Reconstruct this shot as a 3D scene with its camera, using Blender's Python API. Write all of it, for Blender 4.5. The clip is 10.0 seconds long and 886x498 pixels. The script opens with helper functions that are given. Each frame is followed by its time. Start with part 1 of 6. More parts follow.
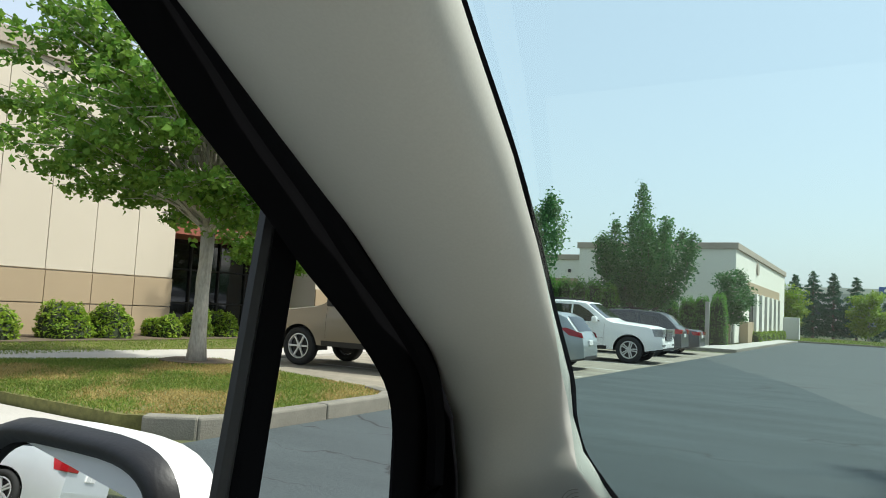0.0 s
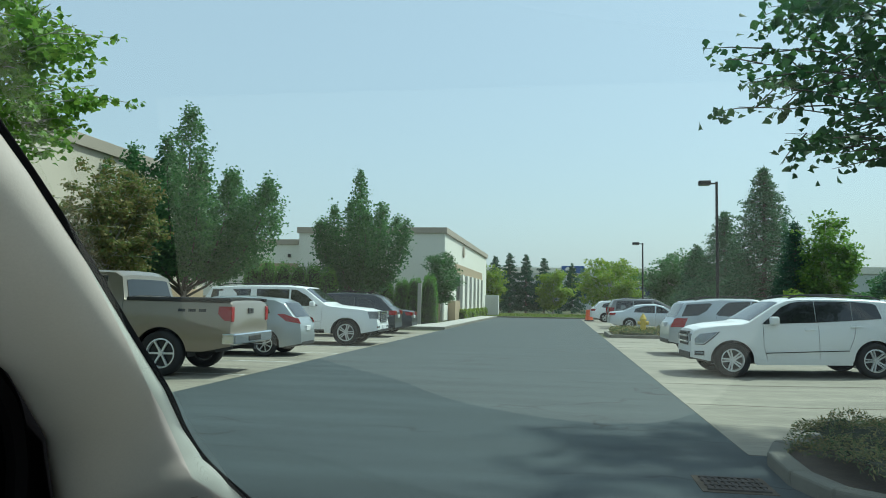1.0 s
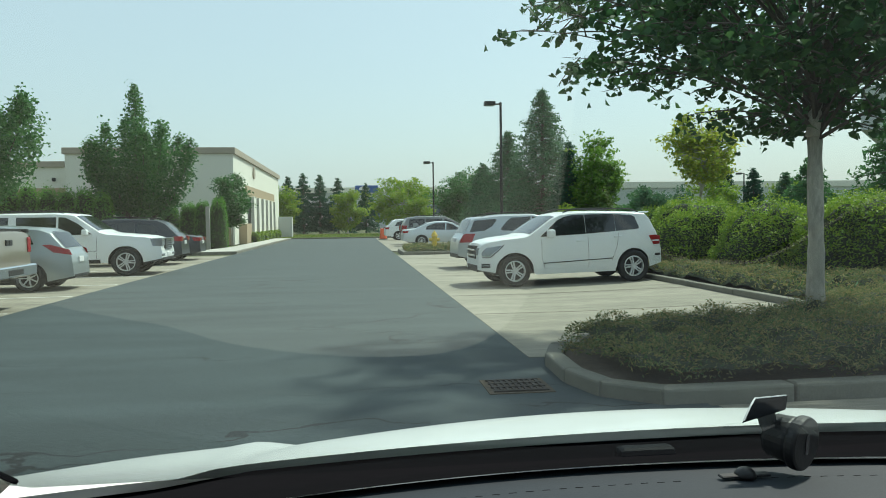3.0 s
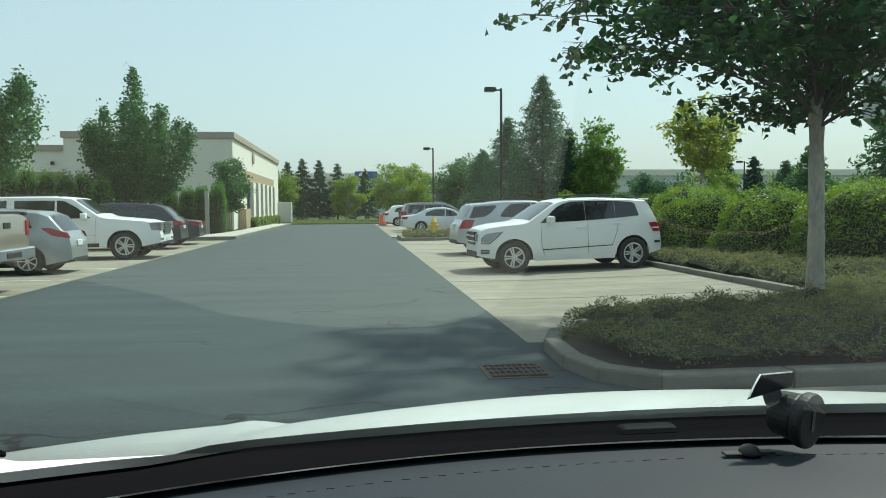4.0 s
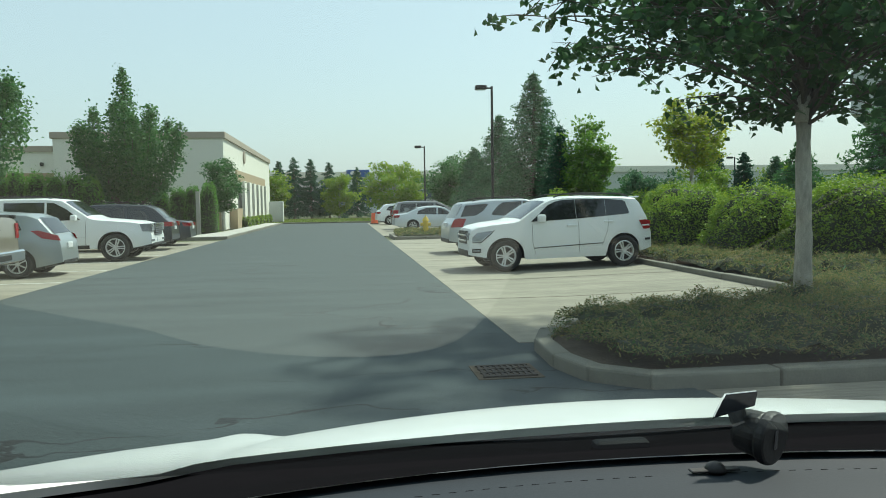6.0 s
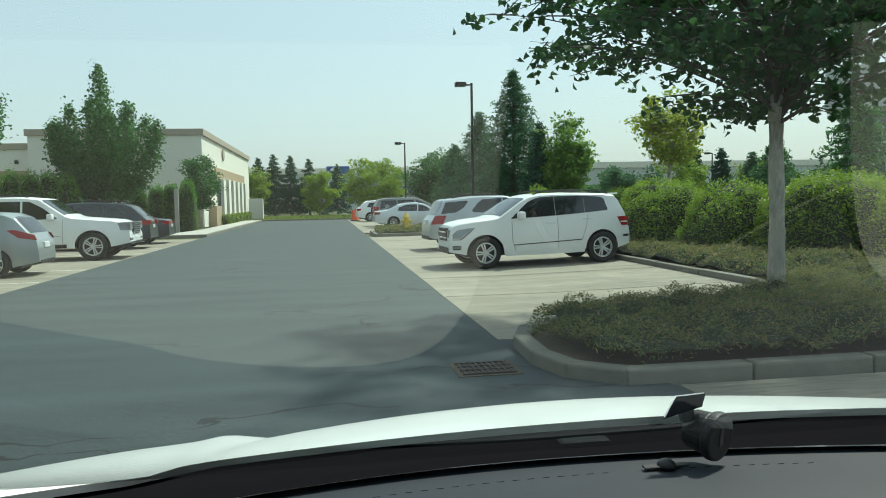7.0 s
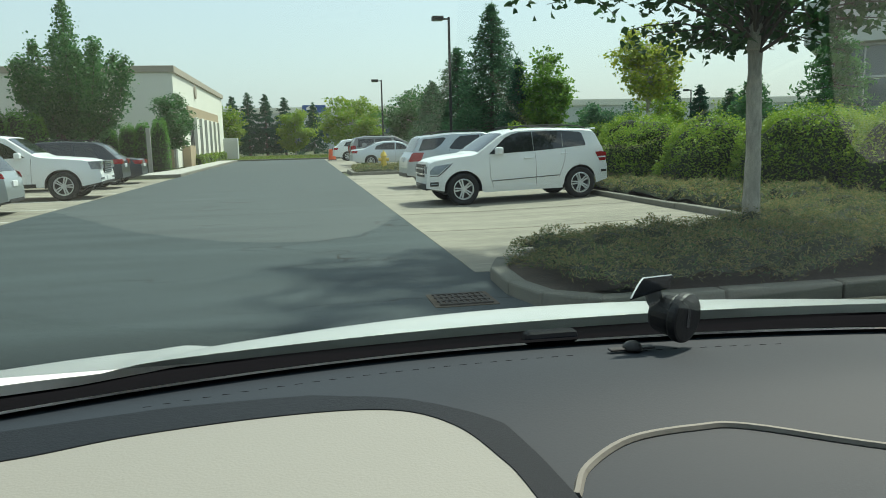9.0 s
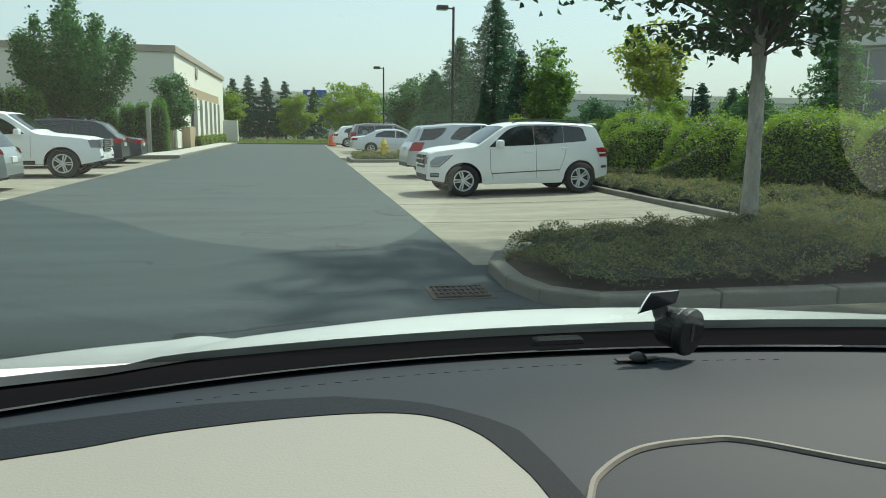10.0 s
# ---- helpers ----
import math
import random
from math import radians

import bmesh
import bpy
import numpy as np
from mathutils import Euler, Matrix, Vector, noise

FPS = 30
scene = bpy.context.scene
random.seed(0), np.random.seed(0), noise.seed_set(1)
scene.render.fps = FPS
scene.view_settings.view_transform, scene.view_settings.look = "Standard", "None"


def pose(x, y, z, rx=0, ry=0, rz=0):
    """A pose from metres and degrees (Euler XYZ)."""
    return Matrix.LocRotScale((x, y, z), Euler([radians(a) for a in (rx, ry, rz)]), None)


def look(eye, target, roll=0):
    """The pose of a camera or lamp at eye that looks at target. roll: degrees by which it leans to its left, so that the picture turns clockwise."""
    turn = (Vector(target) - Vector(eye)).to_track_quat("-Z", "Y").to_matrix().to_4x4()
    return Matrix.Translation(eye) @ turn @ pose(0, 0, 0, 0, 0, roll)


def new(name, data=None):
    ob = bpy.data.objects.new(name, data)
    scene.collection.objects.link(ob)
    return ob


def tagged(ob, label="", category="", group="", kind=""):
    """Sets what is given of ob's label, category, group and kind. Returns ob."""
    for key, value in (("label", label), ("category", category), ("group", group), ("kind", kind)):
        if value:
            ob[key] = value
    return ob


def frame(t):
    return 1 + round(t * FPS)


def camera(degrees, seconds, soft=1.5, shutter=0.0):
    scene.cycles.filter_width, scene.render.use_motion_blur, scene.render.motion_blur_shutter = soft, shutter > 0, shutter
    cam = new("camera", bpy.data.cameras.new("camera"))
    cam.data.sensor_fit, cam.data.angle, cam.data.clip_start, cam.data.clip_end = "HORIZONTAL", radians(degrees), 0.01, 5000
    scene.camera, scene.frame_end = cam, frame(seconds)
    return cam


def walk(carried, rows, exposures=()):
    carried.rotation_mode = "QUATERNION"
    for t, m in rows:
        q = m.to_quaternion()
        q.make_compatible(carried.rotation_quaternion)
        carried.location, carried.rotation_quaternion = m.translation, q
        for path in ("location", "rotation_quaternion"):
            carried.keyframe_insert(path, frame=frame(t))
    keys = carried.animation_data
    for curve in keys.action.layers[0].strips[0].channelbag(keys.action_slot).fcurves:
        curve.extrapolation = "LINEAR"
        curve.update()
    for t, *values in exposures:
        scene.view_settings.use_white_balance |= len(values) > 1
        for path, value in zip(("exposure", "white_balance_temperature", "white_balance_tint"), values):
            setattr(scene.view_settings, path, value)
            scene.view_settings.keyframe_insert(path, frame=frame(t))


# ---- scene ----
cam = camera(62.2, 10.0, 0.95)
EARLY = [
    (0, (-0.098, 0.058, 1.395), (30.47, 4.47, -3.04)),
    (0.2, (-0.105, 0.085, 1.42), (27.03, 4.63, -3.25)),
    (0.3, (-0.108, 0.1, 1.438), (24.98, 4.81, -2.98)),
    (0.5, (-0.104, 0.113, 1.453), (20.31, 4.77, -2.65)),
    (0.8, (-0.03, 0.095, 1.432), (13.21, 4.45, -1.88)),
    (1, (0.014, 0.085, 1.422), (9.06, 4.03, -1.02)),
    (1.5, (0.036, 0.088, 1.422), (0.6, 1.28, 0.23)),
]
PATH = [
    (2, (0.028, 0.11, 1.438), (0.22, 2.101, 1.397), -0.6),
    (3.5, (0.02, 0.156, 1.426), (0.26, 2.139, 1.337), -0.7),
    (4, (0.023, 0.166, 1.415), (0.261, 2.149, 1.303), -0.4),
    (4.5, (0.02, 0.162, 1.434), (0.248, 2.145, 1.323), -0.6),
    (5, (0.034, 0.152, 1.448), (0.263, 2.136, 1.33), -0.9),
    (5.5, (0.04, 0.16, 1.442), (0.288, 2.141, 1.324), -0.9),
    (7, (0.045, 0.069, 1.481), (0.354, 2.041, 1.351), -1.1),
    (7.5, (0.063, 0.128, 1.456), (0.466, 2.082, 1.314), -0.7),
    (8, (0.044, 0.131, 1.448), (0.446, 2.084, 1.296), -0.5),
    (8.5, (0.043, 0.1, 1.404), (0.44, 2.048, 1.184), -0.0),
    (9, (0.074, 0.102, 1.398), (0.433, 2.048, 1.105), -1.4),
    (9.5, (0.097, 0.119, 1.393), (0.461, 2.06, 1.078), -0.6),
    (10, (0.038, 0.069, 1.431), (0.406, 2.008, 1.11), 0.6),
]
walk(cam, [(t, pose(*c, 90 + a[1], a[2], a[0])) for t, c, a in EARLY]
     + [(t, look(eye, target, roll)) for t, eye, target, roll in PATH],
     exposures=[(0.0, 1.14, 6300, 3), (0.5, 0.98, 6150, 1), (1.0, 0.88, 6050, 0), (2.0, 0.96, 6430, 1), (3.5, 1.04, 6560, 1), (10.0, 1.08, 6640, 1)])

# ---- world and sun: hazy summer sky, sun ahead and to the side ----
SUN_AZ, SUN_EL = 36.0, 55.0
world = bpy.data.worlds.new("sky")
scene.world = world
world.use_nodes = True
wn = world.node_tree.nodes
sky = wn.new("ShaderNodeTexSky")
sky.sky_type = 'NISHITA'
sky.sun_disc = False
sky.sun_elevation = radians(SUN_EL)
sky.sun_rotation = radians(90 - SUN_AZ)
sky.air_density, sky.dust_density, sky.ozone_density = 1.3, 2.6, 1.5
haze = wn.new("ShaderNodeMix")   # summer haze whitens the whole sky
haze.data_type = 'RGBA'
haze.inputs[0].default_value = 0.68
haze.inputs[7].default_value = (3.55, 3.75, 4.2, 1)
world.node_tree.links.new(sky.outputs[0], haze.inputs[6])
world.node_tree.links.new(haze.outputs[2], wn["Background"].inputs[0])
wn["Background"].inputs[1].default_value = 0.104
sun = new("sun", bpy.data.lights.new("sun", "SUN"))
sun.data.energy, sun.data.angle, sun.data.color = 2.6, radians(3.0), (1.0, 0.94, 0.85)
sd = Vector((math.cos(radians(SUN_AZ)) * math.cos(radians(SUN_EL)),
             math.sin(radians(SUN_AZ)) * math.cos(radians(SUN_EL)), math.sin(radians(SUN_EL))))
sun.matrix_world = look(sd * 60, (0, 0, 0))


# ---- materials ----
def mat(name, col, rough=0.6, metal=0.0, var=0.15, scale=3.0, fine=40.0, bump=0.1, coat=0.0, island=0.0,
        stretch=(1, 1, 1), transl=0.0, spec=0.5, obrand=0.0):
    """Procedural surface: base colour varied at two scales, with fine relief."""
    m = bpy.data.materials.new(name)
    m.use_nodes = True
    nt = m.node_tree
    nd, ln = nt.nodes, nt.links
    b = nd["Principled BSDF"]
    b.inputs["Roughness"].default_value = rough
    b.inputs["Metallic"].default_value = metal
    b.inputs["Coat Weight"].default_value = coat
    b.inputs["Coat Roughness"].default_value = 0.06
    b.inputs["Specular IOR Level"].default_value = spec
    tc = nd.new("ShaderNodeTexCoord")
    mp = nd.new("ShaderNodeMapping")
    mp.inputs["Scale"].default_value = stretch
    ln.new(tc.outputs["Object"], mp.inputs[0])
    n1 = nd.new("ShaderNodeTexNoise")
    n1.inputs["Scale"].default_value, n1.inputs["Detail"].default_value = scale, 6
    n2 = nd.new("ShaderNodeTexNoise")
    n2.inputs["Scale"].default_value, n2.inputs["Detail"].default_value = fine, 4
    for n in (n1, n2):
        ln.new(mp.outputs[0], n.inputs["Vector"])
    mx = nd.new("ShaderNodeMath")
    mx.operation = 'ADD'
    ln.new(n1.outputs[0], mx.inputs[0])
    ln.new(n2.outputs[0], mx.inputs[1])
    last = mx
    for amount, sort in ((island, "island"), (obrand, "object")):
        if amount:
            g = nd.new("ShaderNodeNewGeometry" if sort == "island" else "ShaderNodeObjectInfo")
            k = nd.new("ShaderNodeMath")
            k.operation = 'MULTIPLY_ADD'
            ln.new(g.outputs["Random Per Island" if sort == "island" else "Random"], k.inputs[0])
            k.inputs[1].default_value = amount
            ln.new(last.outputs[0], k.inputs[2])
            last = k
    mr = nd.new("ShaderNodeMapRange")
    mr.inputs[1].default_value, mr.inputs[2].default_value = 0.6 + island * 0.0, 1.4 + island + obrand
    mr.inputs[3].default_value, mr.inputs[4].default_value = 1 - var, 1 + var
    ln.new(last.outputs[0], mr.inputs[0])
    vm = nd.new("ShaderNodeVectorMath")
    vm.operation = 'SCALE'
    vm.inputs[0].default_value = col
    ln.new(mr.outputs[0], vm.inputs["Scale"])
    ln.new(vm.outputs[0], b.inputs["Base Color"])
    if bump:
        bp = nd.new("ShaderNodeBump")
        bp.inputs["Strength"].default_value, bp.inputs["Distance"].default_value = bump, 0.02
        ln.new(n2.outputs[0], bp.inputs["Height"])
        ln.new(bp.outputs[0], b.inputs["Normal"])
    if transl:
        t = nd.new("ShaderNodeBsdfTranslucent")
        ln.new(vm.outputs[0], t.inputs[0])
        ms = nd.new("ShaderNodeMixShader")
        ms.inputs[0].default_value = transl
        ln.new(b.outputs[0], ms.inputs[1])
        ln.new(t.outputs[0], ms.inputs[2])
        ln.new(ms.outputs[0], nd["Material Output"].inputs[0])
    return m


def leafmat(name, col, col2, rough=0.5):
    """Leaf: each leaf takes its own hue between two greens, some light shines through."""
    m = mat(name, col, rough, var=0.3, scale=1.2, fine=25, bump=0.0, island=0.0, transl=0.45, spec=0.3)
    nt = m.node_tree
    g = nt.nodes.new("ShaderNodeNewGeometry")
    mix = nt.nodes.new("ShaderNodeMix")
    mix.data_type = 'RGBA'
    mix.inputs[6].default_value, mix.inputs[7].default_value = (*col, 1), (*col2, 1)
    nt.links.new(g.outputs["Random Per Island"], mix.inputs[0])
    vm = [n for n in nt.nodes if n.type == 'VECT_MATH'][0]
    nt.links.new(mix.outputs[2], vm.inputs[0])
    return m


M = {}
M["asphalt"] = mat("asphalt", (0.050, 0.064, 0.067), 0.85, var=0.36, scale=0.9, fine=55, bump=0.35, stretch=(0.3, 1.7, 1))


def cracks(m, scale, width, dark):
    """Thin wandering cracks with a dark, broken line."""
    nt = m.node_tree
    nd, ln = nt.nodes, nt.links
    b = nd["Principled BSDF"]
    src = b.inputs["Base Color"].links[0].from_socket
    tc = nd.new("ShaderNodeTexCoord")
    nz = nd.new("ShaderNodeTexNoise")
    nz.inputs["Scale"].default_value, nz.inputs["Detail"].default_value = 0.9, 8
    add = nd.new("ShaderNodeVectorMath")
    add.operation = 'MULTIPLY_ADD'
    ln.new(nz.outputs["Color"], add.inputs[0])
    add.inputs[1].default_value = (0.7, 1.3, 0)
    ln.new(tc.outputs["Object"], nz.inputs["Vector"])
    mp = nd.new("ShaderNodeMapping")
    mp.inputs["Scale"].default_value = (0.22, 1.0, 1.0)
    ln.new(tc.outputs["Object"], mp.inputs[0])
    ln.new(mp.outputs[0], add.inputs[2])
    vo = nd.new("ShaderNodeTexVoronoi")
    vo.feature = 'DISTANCE_TO_EDGE'
    vo.inputs["Scale"].default_value = scale
    ln.new(add.outputs[0], vo.inputs["Vector"])
    n3 = nd.new("ShaderNodeTexNoise")
    n3.inputs["Scale"].default_value = 0.7
    ln.new(tc.outputs["Object"], n3.inputs["Vector"])
    w = nd.new("ShaderNodeMapRange")
    w.inputs[1].default_value, w.inputs[2].default_value = 0.40, 0.62
    w.inputs[3].default_value, w.inputs[4].default_value = 0.0, width
    ln.new(n3.outputs[0], w.inputs[0])
    lt = nd.new("ShaderNodeMath")
    lt.operation = 'LESS_THAN'
    ln.new(vo.outputs["Distance"], lt.inputs[0])
    ln.new(w.outputs[0], lt.inputs[1])
    mx = nd.new("ShaderNodeMix")
    mx.data_type = 'RGBA'
    ln.new(lt.outputs[0], mx.inputs[0])
    ln.new(src, mx.inputs[6])
    mx.inputs[7].default_value = (*dark, 1)
    ln.new(mx.outputs[2], b.inputs["Base Color"])


cracks(M["asphalt"], 0.55, 0.0072, (0.022, 0.024, 0.025))
M["concrete"] = mat("pale_concrete", (0.255, 0.232, 0.182), 0.85, var=0.42, scale=0.8, fine=9, bump=0.15, stretch=(0.35, 2.2, 1))
M["kerb"] = mat("kerb_concrete", (0.18, 0.172, 0.14), 0.9, var=0.35, scale=4, fine=50, bump=0.3, obrand=0.5)
M["walk"] = mat("sidewalk_concrete", (0.44, 0.42, 0.38), 0.9, var=0.12, scale=1.5, fine=50, bump=0.15)
M["line"] = mat("road_paint", (0.52, 0.51, 0.46), 0.8, var=0.35, scale=6, fine=40)
M["soil"] = mat("grass_ground", (0.085, 0.095, 0.035), 0.95, var=0.35, scale=0.5, fine=12, bump=0.5)
M["lawn"] = mat("lawn_turf", (0.15, 0.145, 0.045), 0.95, var=0.45, scale=0.8, fine=14, bump=0.6)
M["mulch"] = mat("mulch_soil", (0.10, 0.075, 0.05), 0.95, var=0.4, scale=3, fine=30, bump=0.6)
M["blade"] = leafmat("grass_blade", (0.10, 0.19, 0.025), (0.24, 0.28, 0.06), 0.6)
M["cream"] = mat("cream_render", (0.54, 0.48, 0.39), 0.9, var=0.05, scale=0.5, fine=60, bump=0.08)
M["tan"] = mat("tan_render", (0.37, 0.285, 0.185), 0.9, var=0.07, scale=0.6, fine=60, bump=0.1)
M["white_wall"] = mat("warm_white_render", (0.70, 0.68, 0.60), 0.9, var=0.04, scale=0.4, fine=50, bump=0.05)
M["cornice"] = mat("beige_cornice", (0.36, 0.31, 0.25), 0.8, var=0.06)
M["grey_wall"] = mat("pale_grey_render", (0.50, 0.52, 0.50), 0.9, var=0.05, scale=0.3)
M["redpanel"] = mat("red_brown_panel", (0.28, 0.09, 0.06), 0.7, var=0.12)
M["joint"] = mat("dark_joint", (0.16, 0.13, 0.10), 0.9)
M["glass_dark"] = mat("dark_glazing", (0.012, 0.014, 0.016), 0.05, var=0.1, bump=0.0, spec=0.8)
M["glass_blue"] = mat("blue_grey_glazing", (0.07, 0.10, 0.12), 0.06, var=0.1, bump=0.0, spec=0.9)
M["frame_metal"] = mat("aluminium_mullion", (0.45, 0.46, 0.46), 0.4, 0.8, var=0.05, bump=0.0)
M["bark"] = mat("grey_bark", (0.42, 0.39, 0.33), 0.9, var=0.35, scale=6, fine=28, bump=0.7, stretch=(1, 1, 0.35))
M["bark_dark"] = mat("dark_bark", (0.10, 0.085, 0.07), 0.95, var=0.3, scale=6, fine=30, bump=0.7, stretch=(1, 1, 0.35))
M["leaf_maple"] = leafmat("maple_leaf", (0.03, 0.085, 0.034), (0.075, 0.155, 0.05))
M["leaf_bright"] = leafmat("sunny_leaf", (0.10, 0.23, 0.03), (0.22, 0.35, 0.055))
M["leaf_pear"] = leafmat("pear_leaf", (0.045, 0.135, 0.045), (0.11, 0.24, 0.075))
M["leaf_red"] = leafmat("bronzing_leaf", (0.11, 0.18, 0.04), (0.25, 0.20, 0.075))
M["leaf_hedge"] = leafmat("hedge_leaf", (0.13, 0.25, 0.022), (0.30, 0.39, 0.045))
M["leaf_cover"] = leafmat("juniper_sprig", (0.06, 0.14, 0.05), (0.33, 0.26, 0.11), 0.7)
M["leaf_arb"] = leafmat("arborvitae_spray", (0.07, 0.21, 0.03), (0.17, 0.35, 0.06), 0.7)
M["straw"] = leafmat("straw_blade", (0.30, 0.23, 0.07), (0.46, 0.36, 0.15), 0.7)
M["leaf_fir"] = leafmat("fir_needles", (0.025, 0.085, 0.05), (0.06, 0.135, 0.075), 0.7)
M["leaf_cedar"] = leafmat("cedar_spray", (0.05, 0.125, 0.065), (0.11, 0.21, 0.10), 0.7)
M["leaf_yellow"] = leafmat("yellowing_leaf", (0.22, 0.34, 0.04), (0.50, 0.50, 0.08))
# near-black green for twigs under the leaves: inner shade put into the colour
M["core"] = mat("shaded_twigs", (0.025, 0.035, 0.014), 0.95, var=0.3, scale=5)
M["black"] = mat("black_plastic", (0.014, 0.014, 0.015), 0.5, var=0.15, fine=120, bump=0.05)
M["rubber"] = mat("tyre_rubber", (0.018, 0.018, 0.018), 0.85, var=0.2, fine=80, bump=0.15)
M["alloy"] = mat("alloy_metal", (0.68, 0.69, 0.70), 0.34, 0.55, var=0.08, bump=0.0)
M["chrome"] = mat("chrome", (0.75, 0.76, 0.78), 0.1, 1.0, var=0.05, bump=0.0)
M["lamp_clear"] = mat("headlamp_lens", (0.26, 0.28, 0.30), 0.08, 0.3, var=0.45, scale=16, bump=0.0)
M["lamp_red"] = mat("red_tail_lens", (0.30, 0.010, 0.014), 0.12, var=0.25, scale=18, bump=0.0)
M["lamp_dark"] = mat("dark_gloss_metal", (0.10, 0.10, 0.11), 0.15, 0.9, var=0.05, bump=0.0)
M["pole"] = mat("dark_painted_steel", (0.022, 0.022, 0.022), 0.5, 0.3, var=0.1)
M["yellow"] = mat("yellow_paint", (0.75, 0.52, 0.08), 0.5, var=0.12, scale=9)
M["orange"] = mat("orange_plastic", (0.75, 0.12, 0.04), 0.55, var=0.1)
M["plate_white"] = mat("white_plate", (0.7, 0.7, 0.7), 0.4, var=0.05)
M["iron"] = mat("rusty_iron", (0.07, 0.055, 0.045), 0.8, 0.3, var=0.35, scale=9, fine=60, bump=0.4)
M["blue_sign"] = mat("blue_sign_panel", (0.03, 0.09, 0.30), 0.4, var=0.05)
for key, col, metal in (("car_white", (0.81, 0.82, 0.81), 0.0), ("car_silver", (0.46, 0.49, 0.51), 0.6), ("car_tan", (0.25, 0.215, 0.165), 0.5),
                        ("car_hatch", (0.34, 0.37, 0.37), 0.6), ("car_dark", (0.030, 0.034, 0.042), 0.4), ("car_navy", (0.025, 0.03, 0.04), 0.4),
                        ("car_grey", (0.22, 0.22, 0.21), 0.5), ("car_red", (0.25, 0.02, 0.02), 0.3), ("car_pale", (0.60, 0.63, 0.65), 0.4)):
    M[key] = mat(key + "_paint", col, 0.36, metal, var=0.025, scale=1.0, fine=6, bump=0.0, coat=0.35 if key == "car_white" else 0.7, spec=0.35)
M["trim_cream"] = mat("beige_trim_fabric", (0.375, 0.37, 0.335), 0.8, var=0.05, scale=8, fine=420, bump=0.025)
M["dash_grey"] = mat("grey_soft_vinyl", (0.0125, 0.019, 0.0265), 0.65, var=0.08, scale=6, fine=350, bump=0.04, spec=0.35)
M["dash_edge"] = mat("charcoal_vinyl", (0.007, 0.010, 0.014), 0.65, var=0.08, scale=6, fine=350, bump=0.12, spec=0.2)
M["dash_cream"] = mat("pale_vinyl", (0.24, 0.24, 0.212), 0.6, var=0.04, scale=4, fine=350, bump=0.08)
M["stitch"] = mat("pale_stitching", (0.20, 0.19, 0.165), 0.8, var=0.1)
M["seal"] = mat("black_rubber_seal", (0.007, 0.007, 0.008), 0.8, var=0.1, bump=0.0, spec=0.0)
M["headliner"] = mat("cabin_lining", (0.09, 0.085, 0.08), 0.9, var=0.05)
M["cabin_dark"] = mat("dark_cabin_trim", (0.04, 0.04, 0.042), 0.8, var=0.1)


def glassmat(name, tint, ior=1.5):
    """Clear sheet: lets light through with a tint, mirrors more at a slant."""
    m = bpy.data.materials.new(name)
    m.use_nodes = True
    nd, ln = m.node_tree.nodes, m.node_tree.links
    nd.remove(nd["Principled BSDF"])
    tr, gl, fr, mx = (nd.new(k) for k in ("ShaderNodeBsdfTransparent", "ShaderNodeBsdfGlossy", "ShaderNodeFresnel", "ShaderNodeMixShader"))
    tr.inputs[0].default_value = (*tint, 1)
    gl.inputs["Roughness"].default_value = 0.015
    fr.inputs[0].default_value = ior
    ln.new(fr.outputs[0], mx.inputs[0])
    ln.new(tr.outputs[0], mx.inputs[1])
    ln.new(gl.outputs[0], mx.inputs[2])
    ln.new(mx.outputs[0], nd["Material Output"].inputs[0])
    return m


M["windscreen"] = glassmat("windscreen_glass", (0.785, 0.92, 0.905), 1.6)
M["mirror"] = mat("mirror_silver", (0.85, 0.87, 0.88), 0.01, 1.0, var=0.0, bump=0.0)


# ---- mesh helpers ----
def obj(name, verts, faces, m, parent=None, label="", smooth=False):
    me = bpy.data.meshes.new(name)
    me.from_pydata([tuple(map(float, v)) for v in verts], [], [tuple(map(int, f)) for f in faces])
    me.materials.append(m)
    if smooth:
        me.shade_smooth()
    o = new(name, me)
    if parent:
        o.parent = parent
    if label:
        o["label"] = label
    return o


def part(name, bm, m, parent, label="", smooth=False):
    me = bpy.data.meshes.new(name)
    bm.to_mesh(me)
    bm.free()
    me.materials.append(m)
    if smooth:
        me.shade_smooth()
    o = new(name, me)
    if parent:
        o.parent = parent
    if label:
        o["label"] = label
    return o


def thing(name, m, label, category, group="", kind=""):
    o = new(name)
    o.matrix_world = m
    o.empty_display_size = 0.2
    return tagged(o, label, category, group, kind)


def boxbm(x0, x1, y0, y1, z0, z1, bevel=0.0, seg=1, bm=None):
    b = bm or bmesh.new()
    r = bmesh.ops.create_cube(b, size=1.0, matrix=Matrix.Translation(((x0 + x1) / 2, (y0 + y1) / 2, (z0 + z1) / 2))
                              @ Matrix.Diagonal((x1 - x0, y1 - y0, z1 - z0, 1)))
    if bevel:
        es = list({e for v in r["verts"] for e in v.link_edges})
        bmesh.ops.bevel(b, geom=es, offset=bevel, segments=seg, affect='EDGES', profile=0.5)
    return b


def cylbm(r1, r2, depth, m=None, n=20, bm=None, bevel=0.0):
    b = bm or bmesh.new()
    r = bmesh.ops.create_cone(b, cap_ends=True, segments=n, radius1=r1, radius2=r2, depth=depth, matrix=m or Matrix())
    if bevel:
        es = [e for e in {e for v in r["verts"] for e in v.link_edges} if len(e.link_faces) == 2 and e.calc_face_angle(0) > 0.9]
        bmesh.ops.bevel(b, geom=es, offset=bevel, segments=2, affect='EDGES', profile=0.5)
    return b


